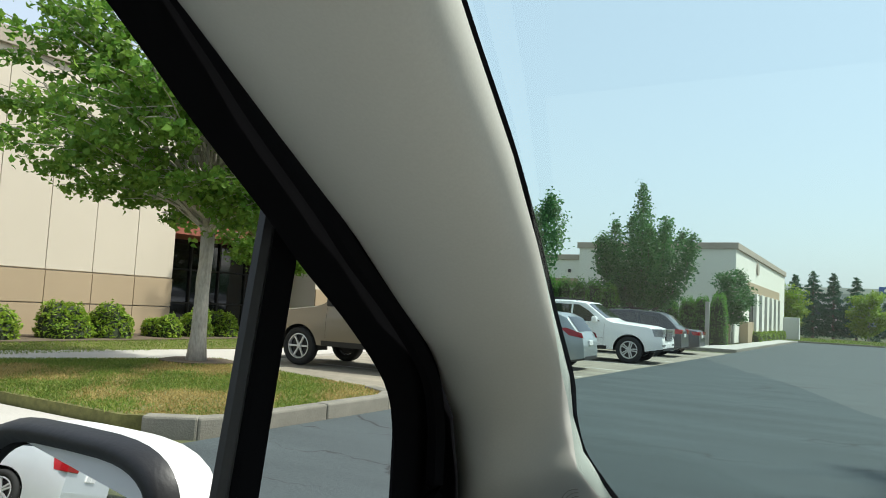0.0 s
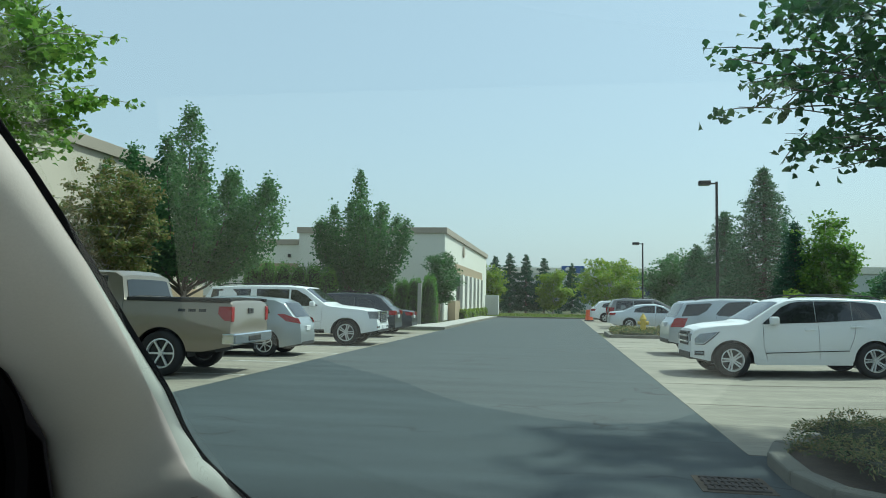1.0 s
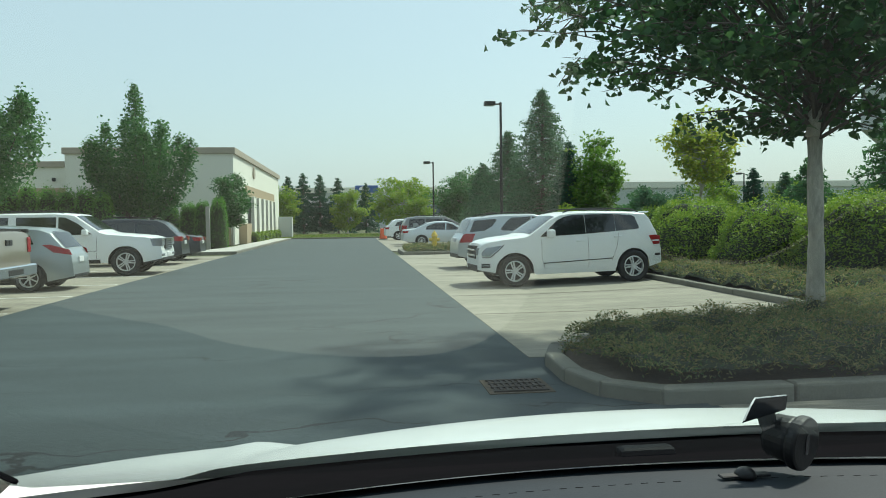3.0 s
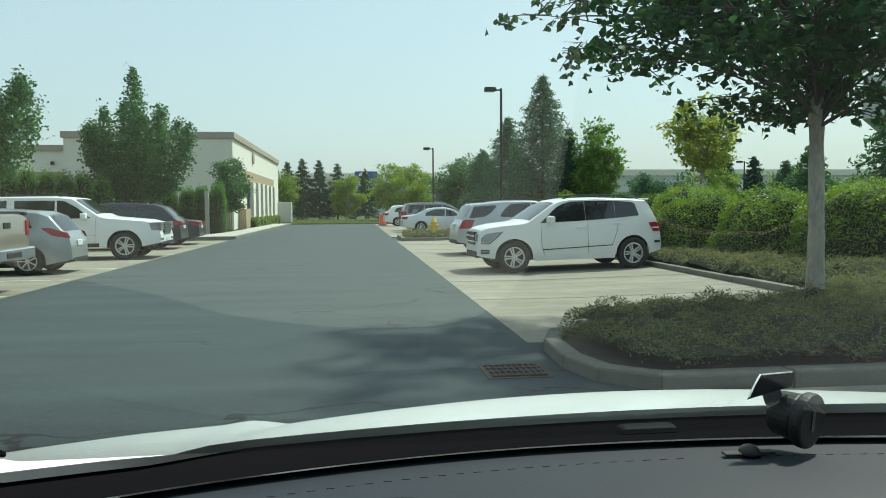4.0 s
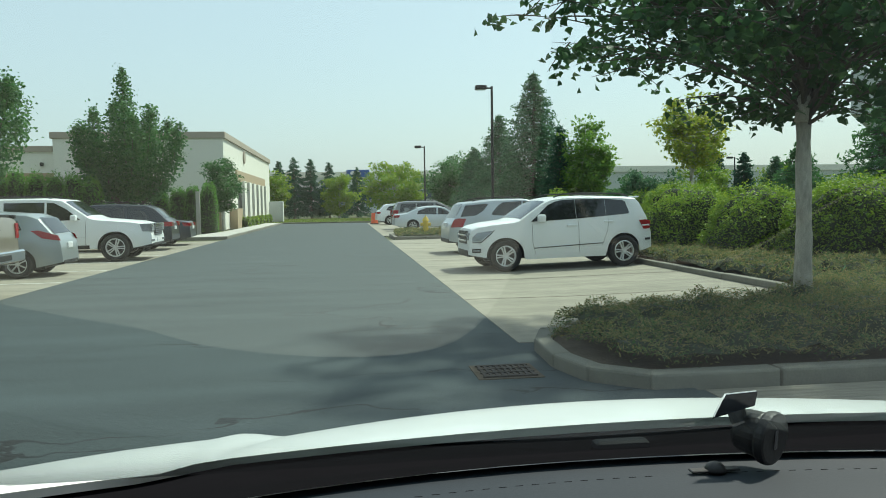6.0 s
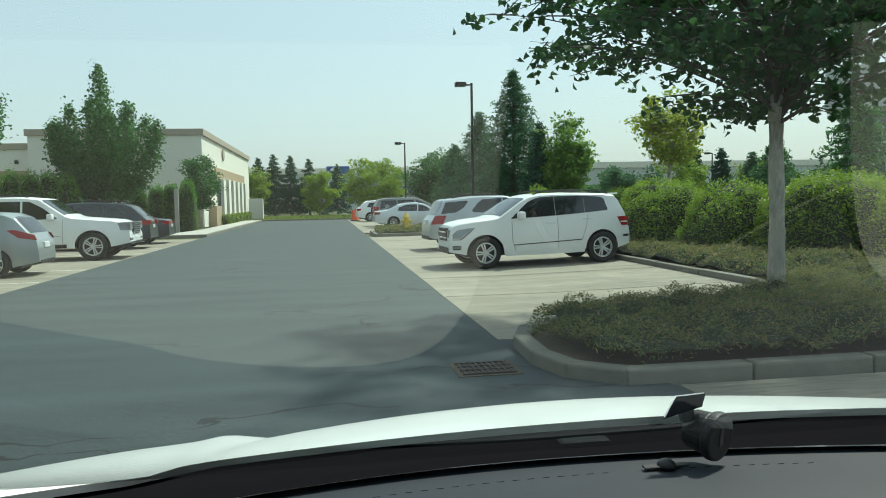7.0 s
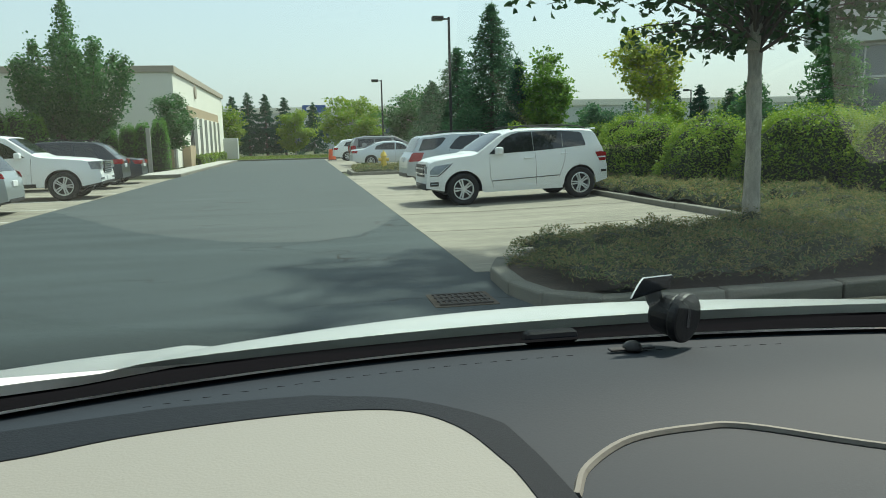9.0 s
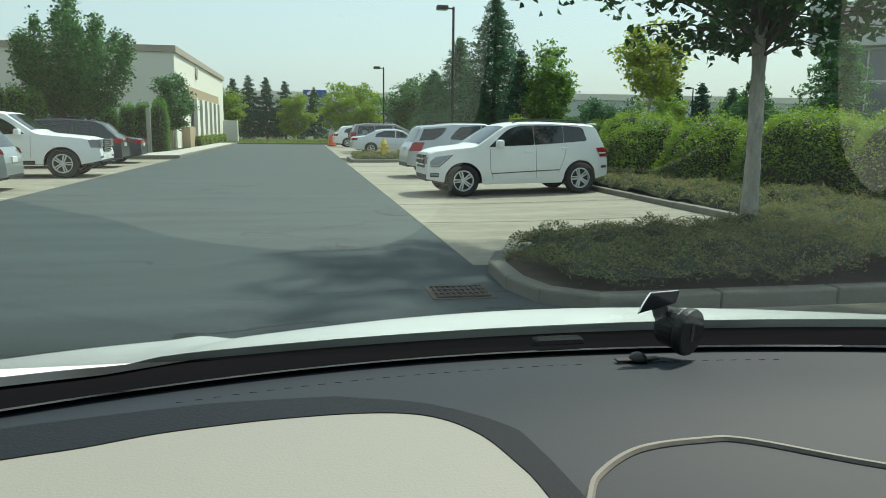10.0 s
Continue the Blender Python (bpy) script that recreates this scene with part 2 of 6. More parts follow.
def prism(poly, z0, z1, bm=None):
    """Upright block over a plan polygon."""
    b = bm or bmesh.new()
    lo = [b.verts.new((x, y, z0)) for x, y in poly]
    hi = [b.verts.new((x, y, z1)) for x, y in poly]
    n = len(poly)
    b.faces.new(hi)
    b.faces.new(lo[::-1])
    for i in range(n):
        b.faces.new((lo[i], lo[(i + 1) % n], hi[(i + 1) % n], hi[i]))
    bmesh.ops.recalc_face_normals(b, faces=b.faces)
    return b


def tube(path, radii, n=7, bm=None):
    """Tapered tube along a list of points."""
    b = bm or bmesh.new()
    rings = []
    for i, p in enumerate(path):
        p = Vector(p)
        d = (Vector(path[min(i + 1, len(path) - 1)]) - Vector(path[max(i - 1, 0)])).normalized()
        q = d.to_track_quat('Z', 'Y')
        rings.append([b.verts.new(p + q @ Vector((math.cos(a) * radii[i], math.sin(a) * radii[i], 0)))
                      for a in (2 * math.pi * k / n for k in range(n))])
    for a, c in zip(rings, rings[1:]):
        for k in range(n):
            b.faces.new((a[k], a[(k + 1) % n], c[(k + 1) % n], c[k]))
    b.faces.new(rings[-1])
    b.faces.new(rings[0][::-1])
    return b


def sheet(name, nu, nv, fn, m, parent=None, label="", smooth=True):
    """Grid surface from a function of u, v in 0..1."""
    vs = [fn(i / nu, j / nv) for i in range(nu + 1) for j in range(nv + 1)]
    fs = [(i * (nv + 1) + j, (i + 1) * (nv + 1) + j, (i + 1) * (nv + 1) + j + 1, i * (nv + 1) + j + 1)
          for i in range(nu) for j in range(nv)]
    return obj(name, vs, fs, m, parent, label, smooth)


rng = np.random.default_rng(7)


LOBED = [(-0.5, 0.0), (-0.36, 0.30), (-0.04, 0.5), (0.08, 0.30), (0.5, 0.0), (0.08, -0.30), (-0.04, -0.5), (-0.36, -0.30)]


def leaves(name, pts, size, m, parent, label="", aspect=0.55, droop=0.3, up=0.35, lobed=False):
    """Many small folded leaves, one at each point; lobed ones have three pointed tips."""
    pts = np.asarray(pts, float)
    n = len(pts)
    ax = rng.normal(size=(n, 3))
    ax[:, 2] = ax[:, 2] * 0.6 - droop
    ax /= np.linalg.norm(ax, axis=1)[:, None]
    nr = rng.normal(size=(n, 3))
    nr[:, 2] += up * 3
    sd_ = np.cross(ax, nr)
    sd_ /= np.linalg.norm(sd_, axis=1)[:, None] + 1e-9
    nr = np.cross(sd_, ax)
    s = (size * rng.uniform(0.65, 1.3, n))[:, None]
    w = s * aspect * 0.5
    if lobed:
        v = np.empty((n, 9, 3))
        for i, (a, c) in enumerate(LOBED):
            v[:, i] = pts + ax * s * a + sd_ * s * c * aspect * 1.25 + nr * s * (abs(c) * 0.3 - 0.12 * abs(a))
        v[:, 8] = pts
        k = np.arange(n)[:, None] * 9
        f = np.concatenate([k + np.array([[8, i, (i + 1) % 8]]) for i in range(8)], axis=0)
    else:
        v = np.empty((n, 4, 3))
        v[:, 0] = pts - ax * s * 0.5
        v[:, 1] = pts + sd_ * w + nr * w * 0.35
        v[:, 2] = pts + ax * s * 0.5
        v[:, 3] = pts - sd_ * w + nr * w * 0.35
        k = np.arange(n)[:, None] * 4
        f = np.concatenate([k + np.array([[0, 1, 2]]), k + np.array([[0, 2, 3]])], axis=0)
    me = bpy.data.meshes.new(name)
    me.vertices.add(v.shape[0] * v.shape[1])
    me.vertices.foreach_set("co", v.reshape(-1))
    me.loops.add(len(f) * 3)
    me.loops.foreach_set("vertex_index", f.reshape(-1).astype(np.int32))
    me.polygons.add(len(f))
    me.polygons.foreach_set("loop_start", (np.arange(len(f)) * 3).astype(np.int32))
    me.materials.append(m)
    me.update(calc_edges=True)
    o = new(name, me)
    if parent:
        o.parent = parent
    if label:
        o["label"] = label
    return o

# ---- ground, road, parking strips ----
U = Vector((0.9986, 0.052, 0))   # stalls lean by three degrees
RISE = 0.02                       # fall of the east strip towards the aisle
BREAK = 3.4                       # where that fall begins


def lift(o):
    """Sets a flat piece on the sloping part of the east strip."""
    for v in o.data.vertices:
        v.co.z += RISE * max(0.0, v.co.x - BREAK)
    return o



G = tagged(obj("ground", [(-700, -500, -0.05), (700, -500, -0.05), (700, 900, -0.05), (-700, 900, -0.05)], [(0, 1, 2, 3)], M["soil"]),
           "dry green grassland reaching to the horizon", "ground", kind="structure")
road = tagged(part("road", prism([(-5.65, -40), (2.0, -40), (60, -40), (60, 5.42), (2.7, 5.42), (2.7, 7.6), (1.8, 7.6), (1.8, 67), (-5.65, 67)], -0.3, 0.0), M["asphalt"], None),
              "dark grey cracked asphalt parking aisle", "road", kind="structure")
tagged(part("pavement_west", prism([(-13.2, 8.6), (-5.65, 8.9), (-5.65, 34.2), (-8.0, 33.8), (-13.2, 32.8)], -0.3, 0.004), M["concrete"], None),
       "pale concrete parking strip with worn white stall lines", "pavement", kind="structure")
slab = prism([(1.8, 7.6), (BREAK, 7.6), (BREAK, 31.6), (1.8, 31.6)], -0.3, 0.004)
prism([(BREAK, 7.6), (6.7, 7.6), (6.7, 31.6), (BREAK, 31.6)], -0.3, 0.004, slab)
lift(tagged(part("pavement_east", slab, M["concrete"], None), "pale streaked concrete parking strip beside the aisle", "pavement", kind="structure"))
tagged(part("gutter", prism([(2.75, 5.1), (3.6, 4.5), (15.0, 4.3), (15.0, 5.41), (2.75, 5.41)], -0.2, 0.005), M["concrete"], None),
       "pale worn concrete gutter along the island kerb", "gutter", kind="structure")
tagged(part("pavement_far", prism([(1.8, 36.2), (8.2, 36.2), (8.2, 66), (1.8, 66)], -0.3, 0.004), M["concrete"], None),
       "pale concrete parking strip farther along the aisle", "pavement", kind="structure")
tagged(part("driveway", prism([(-30, 0.5), (-5.65, 0.5), (-5.65, 4.6), (-6.9, 4.9), (-30, 4.9)], -0.3, 0.01), M["walk"], None),
       "pale concrete driveway apron beside the lawn", "driveway", kind="structure")
tagged(part("sidewalk", prism([(-11.6, 4.9), (-13.6, 4.9), (-15.2, 8.2), (-13.9, 13.2), (-13.9, 34), (-12.0, 34), (-12.0, 13), (-11.2, 10.4), (-12.6, 7)], -0.3, 0.06), M["walk"], None),
       "pale concrete sidewalk curving past the lawn", "sidewalk", kind="structure")
tagged(part("far_verge_path", prism([(-8.3, 36.0), (-5.7, 36.4), (-5.7, 67), (-7.2, 67), (-7.2, 44)], -0.3, 0.10), M["walk"], None),
       "pale concrete path along the building", "path", kind="structure")


def stall_line(x0, y0, length):
    a, w = Vector((x0, y0, 0)), Vector((-U.y, U.x, 0)) * 0.05
    e = a + U * length
    o = part("stall_line", prism([((a - w).x, (a - w).y), ((e - w).x, (e - w).y), ((e + w).x, (e + w).y), ((a + w).x, (a + w).y)], 0.005, 0.009),
                M["line"], bpy.data.objects["pavement_west"])
    return o


for k in range(8):
    stall_line(-10.6, 9.85 + k * 2.85, 4.9)


# saw-cut joints in the concrete
for y in (11.2, 14.0, 19.2, 24.8, 28.2):
    for x0, x1 in ((1.82, BREAK), (BREAK, 6.6)):
        lift(part("slab_joint", prism([(x0, y), (x1, y), (x1, y + 0.012), (x0, y + 0.012)], 0.004, 0.0075), M["joint"], bpy.data.objects["pavement_east"]))

# ---- lawn with kerb, west side ----
LAWN = [(-5.86, 5.5), (-5.9, 8.5), (-6.3, 9.0), (-8.9, 9.6), (-11.2, 10.4), (-12.6, 7.0), (-11.7, 4.95), (-6.7, 4.95)]
lawn = tagged(part("lawn", prism(LAWN, -0.3, 0.13), M["lawn"], None), "patchy green and straw-coloured lawn with a tree", "lawn", kind="structure")
lawn2 = tagged(part("lawn_strip", prism([(-13.6, 4.9), (-15.2, 8.2), (-13.9, 13.2), (-13.9, 34), (-18.9, 34), (-18.9, 4.9)], -0.3, 0.08), M["lawn"], None),
               "narrow grass strip in front of the shrubs", "lawn", kind="structure")
part("planting_bed", prism([(-16.6, 4.9), (-16.6, 34), (-18.95, 34), (-18.95, 4.9)], 0.06, 0.12), M["mulch"], lawn2)


def inside(poly, p):
    x, y = p[:, 0], p[:, 1]
    r = np.zeros(len(p), bool)
    for (x0, y0), (x1, y1) in zip(poly, poly[1:] + poly[:1]):
        c = (y0 > y) != (y1 > y)
        r ^= c & (x < (x1 - x0) * (y - y0) / (y1 - y0 + 1e-12) + x0)
    return r


mound = [(-10.95 + 0.75 * math.cos(a) * (1 + 0.12 * math.sin(3 * a)), 9.6 + 0.62 * math.sin(a)) for a in np.linspace(0, 2 * math.pi, 24, endpoint=False)]
part("mulch_ring", prism(mound, 0.1, 0.165), M["mulch"], lawn)
p = np.column_stack([rng.uniform(-12.8, -5.8, 60000), rng.uniform(4.9, 10.6, 60000), np.full(60000, 0.15)])
p = p[inside(LAWN, p) & ~inside(mound, p)]
patch = np.sin(p[:, 0] * 1.7 + 1.1 * np.sin(p[:, 1] * 1.3)) + np.sin(p[:, 1] * 2.3 + 0.9 * np.sin(p[:, 0] * 2.9)) + 0.6 * np.sin(p[:, 0] * 5.1 + p[:, 1] * 4.3)
dry = patch + rng.normal(0, 0.7, len(p)) > 0.35
tagged(leaves("grass", p[~dry], 0.065, M["blade"], None, aspect=0.2, droop=-1.2, up=0), "short green lawn grass blades", "grass", kind="stuff")
tagged(leaves("grass", p[dry], 0.055, M["straw"], None, aspect=0.2, droop=-1.2, up=0), "straw-coloured dry patches of lawn grass", "grass", kind="stuff")
p = np.column_stack([rng.uniform(-16.6, -13.8, 14000), rng.uniform(4.9, 16, 14000), np.full(14000, 0.11)])
tagged(leaves("grass", p, 0.06, M["blade"], None, aspect=0.2, droop=-1.2, up=0), "short grass blades by the shrubs", "grass", kind="stuff")


def kerb_run(name, pts, width, height, piece, label):
    """Kerb of single stones along a plan line; joints stay open a few millimetres."""
    k = tagged(new(name), label, "kerb", kind="structure")
    pts = [Vector((*q, 0)) for q in pts]
    for a, e in zip(pts, pts[1:]):
        n = max(1, round((e - a).length / piece))
        for i in range(n):
            s, f = a.lerp(e, i / n), a.lerp(e, (i + 1) / n)
            d = (f - s).normalized()
            b = boxbm(0.006, (f - s).length - 0.006, min(0, width), max(0, width), -0.2, height * random.uniform(0.96, 1.04), 0.025, 2)
            o = part("kerb_stone", b, M["kerb"], k)
            o.matrix_local = Matrix.Translation(s) @ Matrix.Rotation(math.atan2(d.y, d.x) + random.uniform(-0.004, 0.004), 4, 'Z')
    return k


kerb_run("kerb_west", [(-6.3, 4.88), (-5.85, 5.2), (-5.68, 5.7), (-5.7, 8.3), (-5.95, 8.8), (-6.5, 9.1)], 0.2, 0.17, 1.1,
         "weathered pale concrete kerb round the lawn")
ISL = [(8.9, 5.5), (2.35, 5.5), (1.95, 5.85), (1.82, 6.4), (1.86, 7.2), (2.05, 7.75), (2.4, 7.95)]
kerb_run("kerb_island", [(14.5, 5.55), *ISL], -0.18, 0.125, 1.15, "mossy grey concrete kerb round the planted island")
kerb_run("kerb_back", [(2.4, 7.95), (6.5, 9.6), (6.62, 10.6), (6.62, 19.5), (6.62, 31.5)], -0.16, 0.175, 1.8, "low concrete kerb behind the parking stalls")
ISL2 = [(2.05, 31.6), (7.4, 31.6), (7.4, 36.2), (2.5, 36.2), (2.05, 35.5)]
kerb_run("kerb_hydrant_island", ISL2 + ISL2[:1], 0.16, 0.14, 1.3, "concrete kerb round the hydrant island")
kerb_run("kerb_far_west", [(-5.65, 67), (-5.65, 36.4), (-8.3, 36.0)], -0.15, 0.12, 2.5, "pale kerb along the building path")
kerb_run("kerb_road_end", [(-8, 67.2), (9, 67.2)], 0.15, 0.13, 3.0, "pale kerb across the end of the aisle")

# storm drain in the gutter
dr = thing("storm_drain", pose(1.38, 6.33, 0.0, 0, 0, 0), "rusty iron storm drain grate set in asphalt", "drain")
part("frame", prism([(-0.28, -0.27), (0.28, -0.27), (0.28, 0.27), (-0.28, 0.27)], -0.1, 0.006), M["mulch"], dr)
for i in range(9):
    part("grate_bar", boxbm(-0.22 + i * 0.052, -0.22 + i * 0.052 + 0.026, -0.21, 0.21, 0.0, 0.016), M["iron"], dr)
for j in (-0.21, -0.07, 0.07, 0.2):
    part("grate_crossbar", boxbm(-0.235, 0.235, j - 0.015, j + 0.015, 0.0, 0.019), M["iron"], dr)


# ---- vehicles ----
def interp(tab, x):
    xs = [a for a, _ in tab]
    return float(np.interp(x, xs, [b for _, b in tab]))


def wheel(parent, x, y, r, side, spokes, rim="alloy"):
    w = new("wheel")
    w.parent = parent
    w.matrix_local = Matrix.Translation((x, y, r)) @ Matrix.Rotation(-side * math.pi / 2, 4, 'X')
    # local z points outwards from the car
    b = bmesh.new()
    prof = [(0.66, 0.09), (0.80, 0.115), (0.93, 0.11), (0.985, 0.085), (1.0, 0.03), (1.0, -0.06), (0.95, -0.11), (0.66, -0.11)]
    n = 28
    rings = [[b.verts.new((math.cos(2 * math.pi * k / n) * r * q, math.sin(2 * math.pi * k / n) * r * q, h)) for k in range(n)] for q, h in prof]
    for a, c in zip(rings, rings[1:] + rings[:1]):
        for k in range(n):
            b.faces.new((a[k], a[(k + 1) % n], c[(k + 1) % n], c[k]))
    bmesh.ops.recalc_face_normals(b, faces=b.faces)
    part("tyre", b, M["rubber"], w, smooth=True)
    b = bmesh.new()
    R_ = r * 0.67
    for q0, q1, h0, h1 in ((1.0, 0.90, 0.088, 0.092), (0.90, 0.86, 0.092, 0.03)):
        for k in range(n):
            a0, a1 = 2 * math.pi * k / n, 2 * math.pi * (k + 1) / n
            b.faces.new([b.verts.new((math.cos(a) * R_ * q, math.sin(a) * R_ * q, h)) for q, a, h in ((q0, a0, h0), (q0, a1, h0), (q1, a1, h1), (q1, a0, h1))])
    for k in range(spokes):
        mt = Matrix.Rotation(2 * math.pi * k / spokes, 4, 'Z')
        for off in ((-0.07, 0.07) if spokes <= 5 else (0.0,)):
            bb = bmesh.new()
            vs = [bb.verts.new(c) for c in ((R_ * 0.1, R_ * (off - 0.06), 0.07), (R_ * 0.92, R_ * (off * 1.9 - 0.06), 0.085),
                                            (R_ * 0.92, R_ * (off * 1.9 + 0.06), 0.085), (R_ * 0.1, R_ * (off + 0.06), 0.07))]
            lo = [bb.verts.new(v.co - Vector((0, 0, 0.04))) for v in vs]
            bb.faces.new(vs)
            for i in range(4):
                bb.faces.new((vs[i], lo[i], lo[(i + 1) % 4], vs[(i + 1) % 4]))
            bmesh.ops.transform(bb, matrix=mt, verts=bb.verts)
            me = bpy.data.meshes.new("tmp")
            bb.to_mesh(me)
            bb.free()
            b.from_mesh(me)
            bpy.data.meshes.remove(me)
    cylbm(R_ * 0.2, R_ * 0.17, 0.05, Matrix.Translation((0, 0, 0.06)), 14, b)
    part("rim", b, M[rim], w)
    part("brake_disc", cylbm(R_ * 0.86, R_ * 0.86, 0.02, Matrix.Translation((0, 0, 0.0)), 24), M["black"], w)
    return w


class Shape:
    """Outer skin of a car: x forwards from the middle, y to its left, z up."""

    def __init__(s, length, width, top, belt, sill, wheels, wr, tumble=0.24, plan=0.16, pw=5, nose=0.10):
        s.L, s.W, s.top, s.belt, s.sill, s.wheels, s.wr = length, width / 2, top, belt, sill, wheels, wr
        s.tumble, s.plan, s.pw, s.nose = tumble, plan, pw, nose

    def zt(s, x):
        return interp(s.top, x)

    def zb(s, x):
        z = s.sill
        if abs(x) > s.L / 2 - 0.5:
            z += 0.10 * (abs(x) - s.L / 2 + 0.5) / 0.5
        for w in s.wheels:
            a = s.wr * 1.17
            if abs(x - w) < a:
                z = max(z, s.wr + math.sqrt(a * a - (x - w) ** 2) * 0.98)
        return z

    def plan_w(s, x):
        return s.W * (1 - s.plan * abs(2 * x / s.L) ** s.pw)

    def y(s, x, z):
        b = interp(s.belt, x)
        w = s.plan_w(x)
        if z >= b:
            return w * 0.955 - (z - b) * s.tumble
        t = (z - s.sill) / max(b - s.sill, 0.1)
        return w * (0.955 + 0.045 * (1 - abs(2 * t - 0.9) ** 2.2 * 0.9))

    def skin(s, name, m, parent, label=""):
        xs = sorted({round(v, 4) for v in list(np.linspace(-s.L / 2, s.L / 2, 70)) + [a for a, _ in s.top]
                     + [w + s.wr * 1.17 * math.cos(a) for w in s.wheels for a in np.linspace(0, math.pi, 17)]})
        K = 19
        rows = []
        for x in xs:
            zt, zb = s.zt(x), s.zb(x)
            b = min(interp(s.belt, x), zt - 0.02)
            zb = min(zb, b - 0.03)
            sec = [(s.y(x, zb + (b - zb) * i / 8), zb + (b - zb) * i / 8) for i in range(9)]
            edge = max(zt - 0.05, b + 0.001)
            sec += [(s.y(x, b + (edge - b) * i / 4), b + (edge - b) * i / 4) for i in range(1, 5)]
            ye = sec[-1][0]
            for q in (0.97, 0.9, 0.7, 0.45, 0.2, 0.0):
                sec.append((ye * q, edge + (zt - edge) * math.sqrt(max(0.0, 1 - q ** 3.2))))
            rows.append([(x, yy, zz) for yy, zz in sec])
        vs, fs = [], []
        n = len(xs)
        for sg in (1, -1):
            o = len(vs)
            vs += [(x, sg * yy, zz) for r in rows for x, yy, zz in r]
            for i in range(n - 1):
                for j in range(K - 1):
                    q = (o + i * K + j, o + (i + 1) * K + j, o + (i + 1) * K + j + 1, o + i * K + j + 1)
                    fs.append(q if sg < 0 else q[::-1])
        for i in (0, n - 1):       # closed ends
            ring = [i * K + j for j in range(K)] + [n * K + i * K + j for j in range(K - 2, -1, -1)]
            fs.append(ring)
        ob = obj(name, vs, fs, m, parent, label)
        b = bmesh.new()
        b.from_mesh(ob.data)
        bmesh.ops.remove_doubles(b, verts=b.verts, dist=0.0005)
        bmesh.ops.recalc_face_normals(b, faces=b.faces)
        for f in b.faces:
            f.smooth = len(f.verts) <= 4
        b.to_mesh(ob.data)
        b.free()
        md = ob.modifiers.new("edges", 'EDGE_SPLIT')
        md.split_angle = radians(38)
        return ob

    def side(s, name, poly, m, parent, off=0.008, label="", both=True, deep=0.02):
        """A panel on the flank, from an outline in x and z."""
        for sg in ((1, -1) if both else (-1,)):
            b = bmesh.new()
            out = [b.verts.new((x, sg * (s.y(x, z) + off), z)) for x, z in poly]
            inn = [b.verts.new((x, sg * (s.y(x, z) + off - deep), z)) for x, z in poly]
            k = len(poly)
            b.faces.new(out)
            for i in range(k):
                b.faces.new((out[i], out[(i + 1) % k], inn[(i + 1) % k], inn[i]))
            # follow the curve of the flank
            xs, zs = [q[0] for q in poly], [q[1] for q in poly]
            cuts = [((x, 0, 0), (1, 0, 0)) for x in np.arange(min(xs) + 0.12, max(xs) - 0.03, 0.14)]
            cuts += [((0, 0, z), (0, 0, 1)) for z in np.arange(min(zs) + 0.10, max(zs) - 0.03, 0.12)]
            for co, no in cuts:
                bmesh.ops.bisect_plane(b, geom=b.verts[:] + b.edges[:] + b.faces[:], plane_co=co, plane_no=no)
            ins = set(inn)
            for v in b.verts:
                if len(v.link_faces) and v not in ins and all(e.other_vert(v) not in ins or True for e in v.link_edges):
                    lim = s.y(v.co.x, v.co.z) + off
                    if abs(v.co.y) > lim - deep * 0.75 or abs(v.co.y) < lim - deep * 1.5:
                        v.co.y = sg * lim
            bmesh.ops.recalc_face_normals(b, faces=b.faces)
            part(name, b, m, parent, label)

    def over(s, name, x0, x1, inset, m, parent, off=0.008, label="", wtop=1.0):
        """A panel across the top skin between two stations, such as a windscreen."""
        def f(u, v):
            x = x0 + (x1 - x0) * u
            zt = s.zt(x)
            ye = s.y(x, max(zt - 0.05, interp(s.belt, x))) - inset
            q = 2 * v - 1
            dz = s.zt(x + 0.02) - s.zt(x - 0.02)
            nx, nz = -dz / math.hypot(dz, 0.04), 0.04 / math.hypot(dz, 0.04)
            ed = max(zt - 0.05, interp(s.belt, x))
            yy = ye * q
            qq = min(1.0, abs(yy) / max(s.y(x, ed), 0.1))
            zz = ed + (zt - ed) * math.sqrt(max(0.0, 1 - qq ** 3.2))
            return (x + nx * off, yy, zz + nz * off)
        sheet(name, 6, 8, f, m, parent, label)


def strip(s, pts, width, m, parent, name, off=0.004):
    """Thin flank strip along a broken line in x and z."""
    for (x0, z0), (x1, z1) in zip(pts, pts[1:]):
        d = Vector((x1 - x0, z1 - z0)).normalized()
        n = Vector((-d.y, d.x)) * width / 2
        k = 6
        poly = [(x0 + (x1 - x0) * i / k + n.x, z0 + (z1 - z0) * i / k + n.y) for i in range(k + 1)]
        poly += [(x1 - (x1 - x0) * i / k - n.x, z1 - (z1 - z0) * i / k - n.y) for i in range(k + 1)]
        s.side(name, poly, m, parent, off, deep=0.008)


def block(name, x0, x1, y0, y1, z0, z1, m, parent, bevel=0.015, label=""):
    return part(name, boxbm(x0, x1, y0, y1, z0, z1, bevel, 2), m, parent, label, smooth=False)


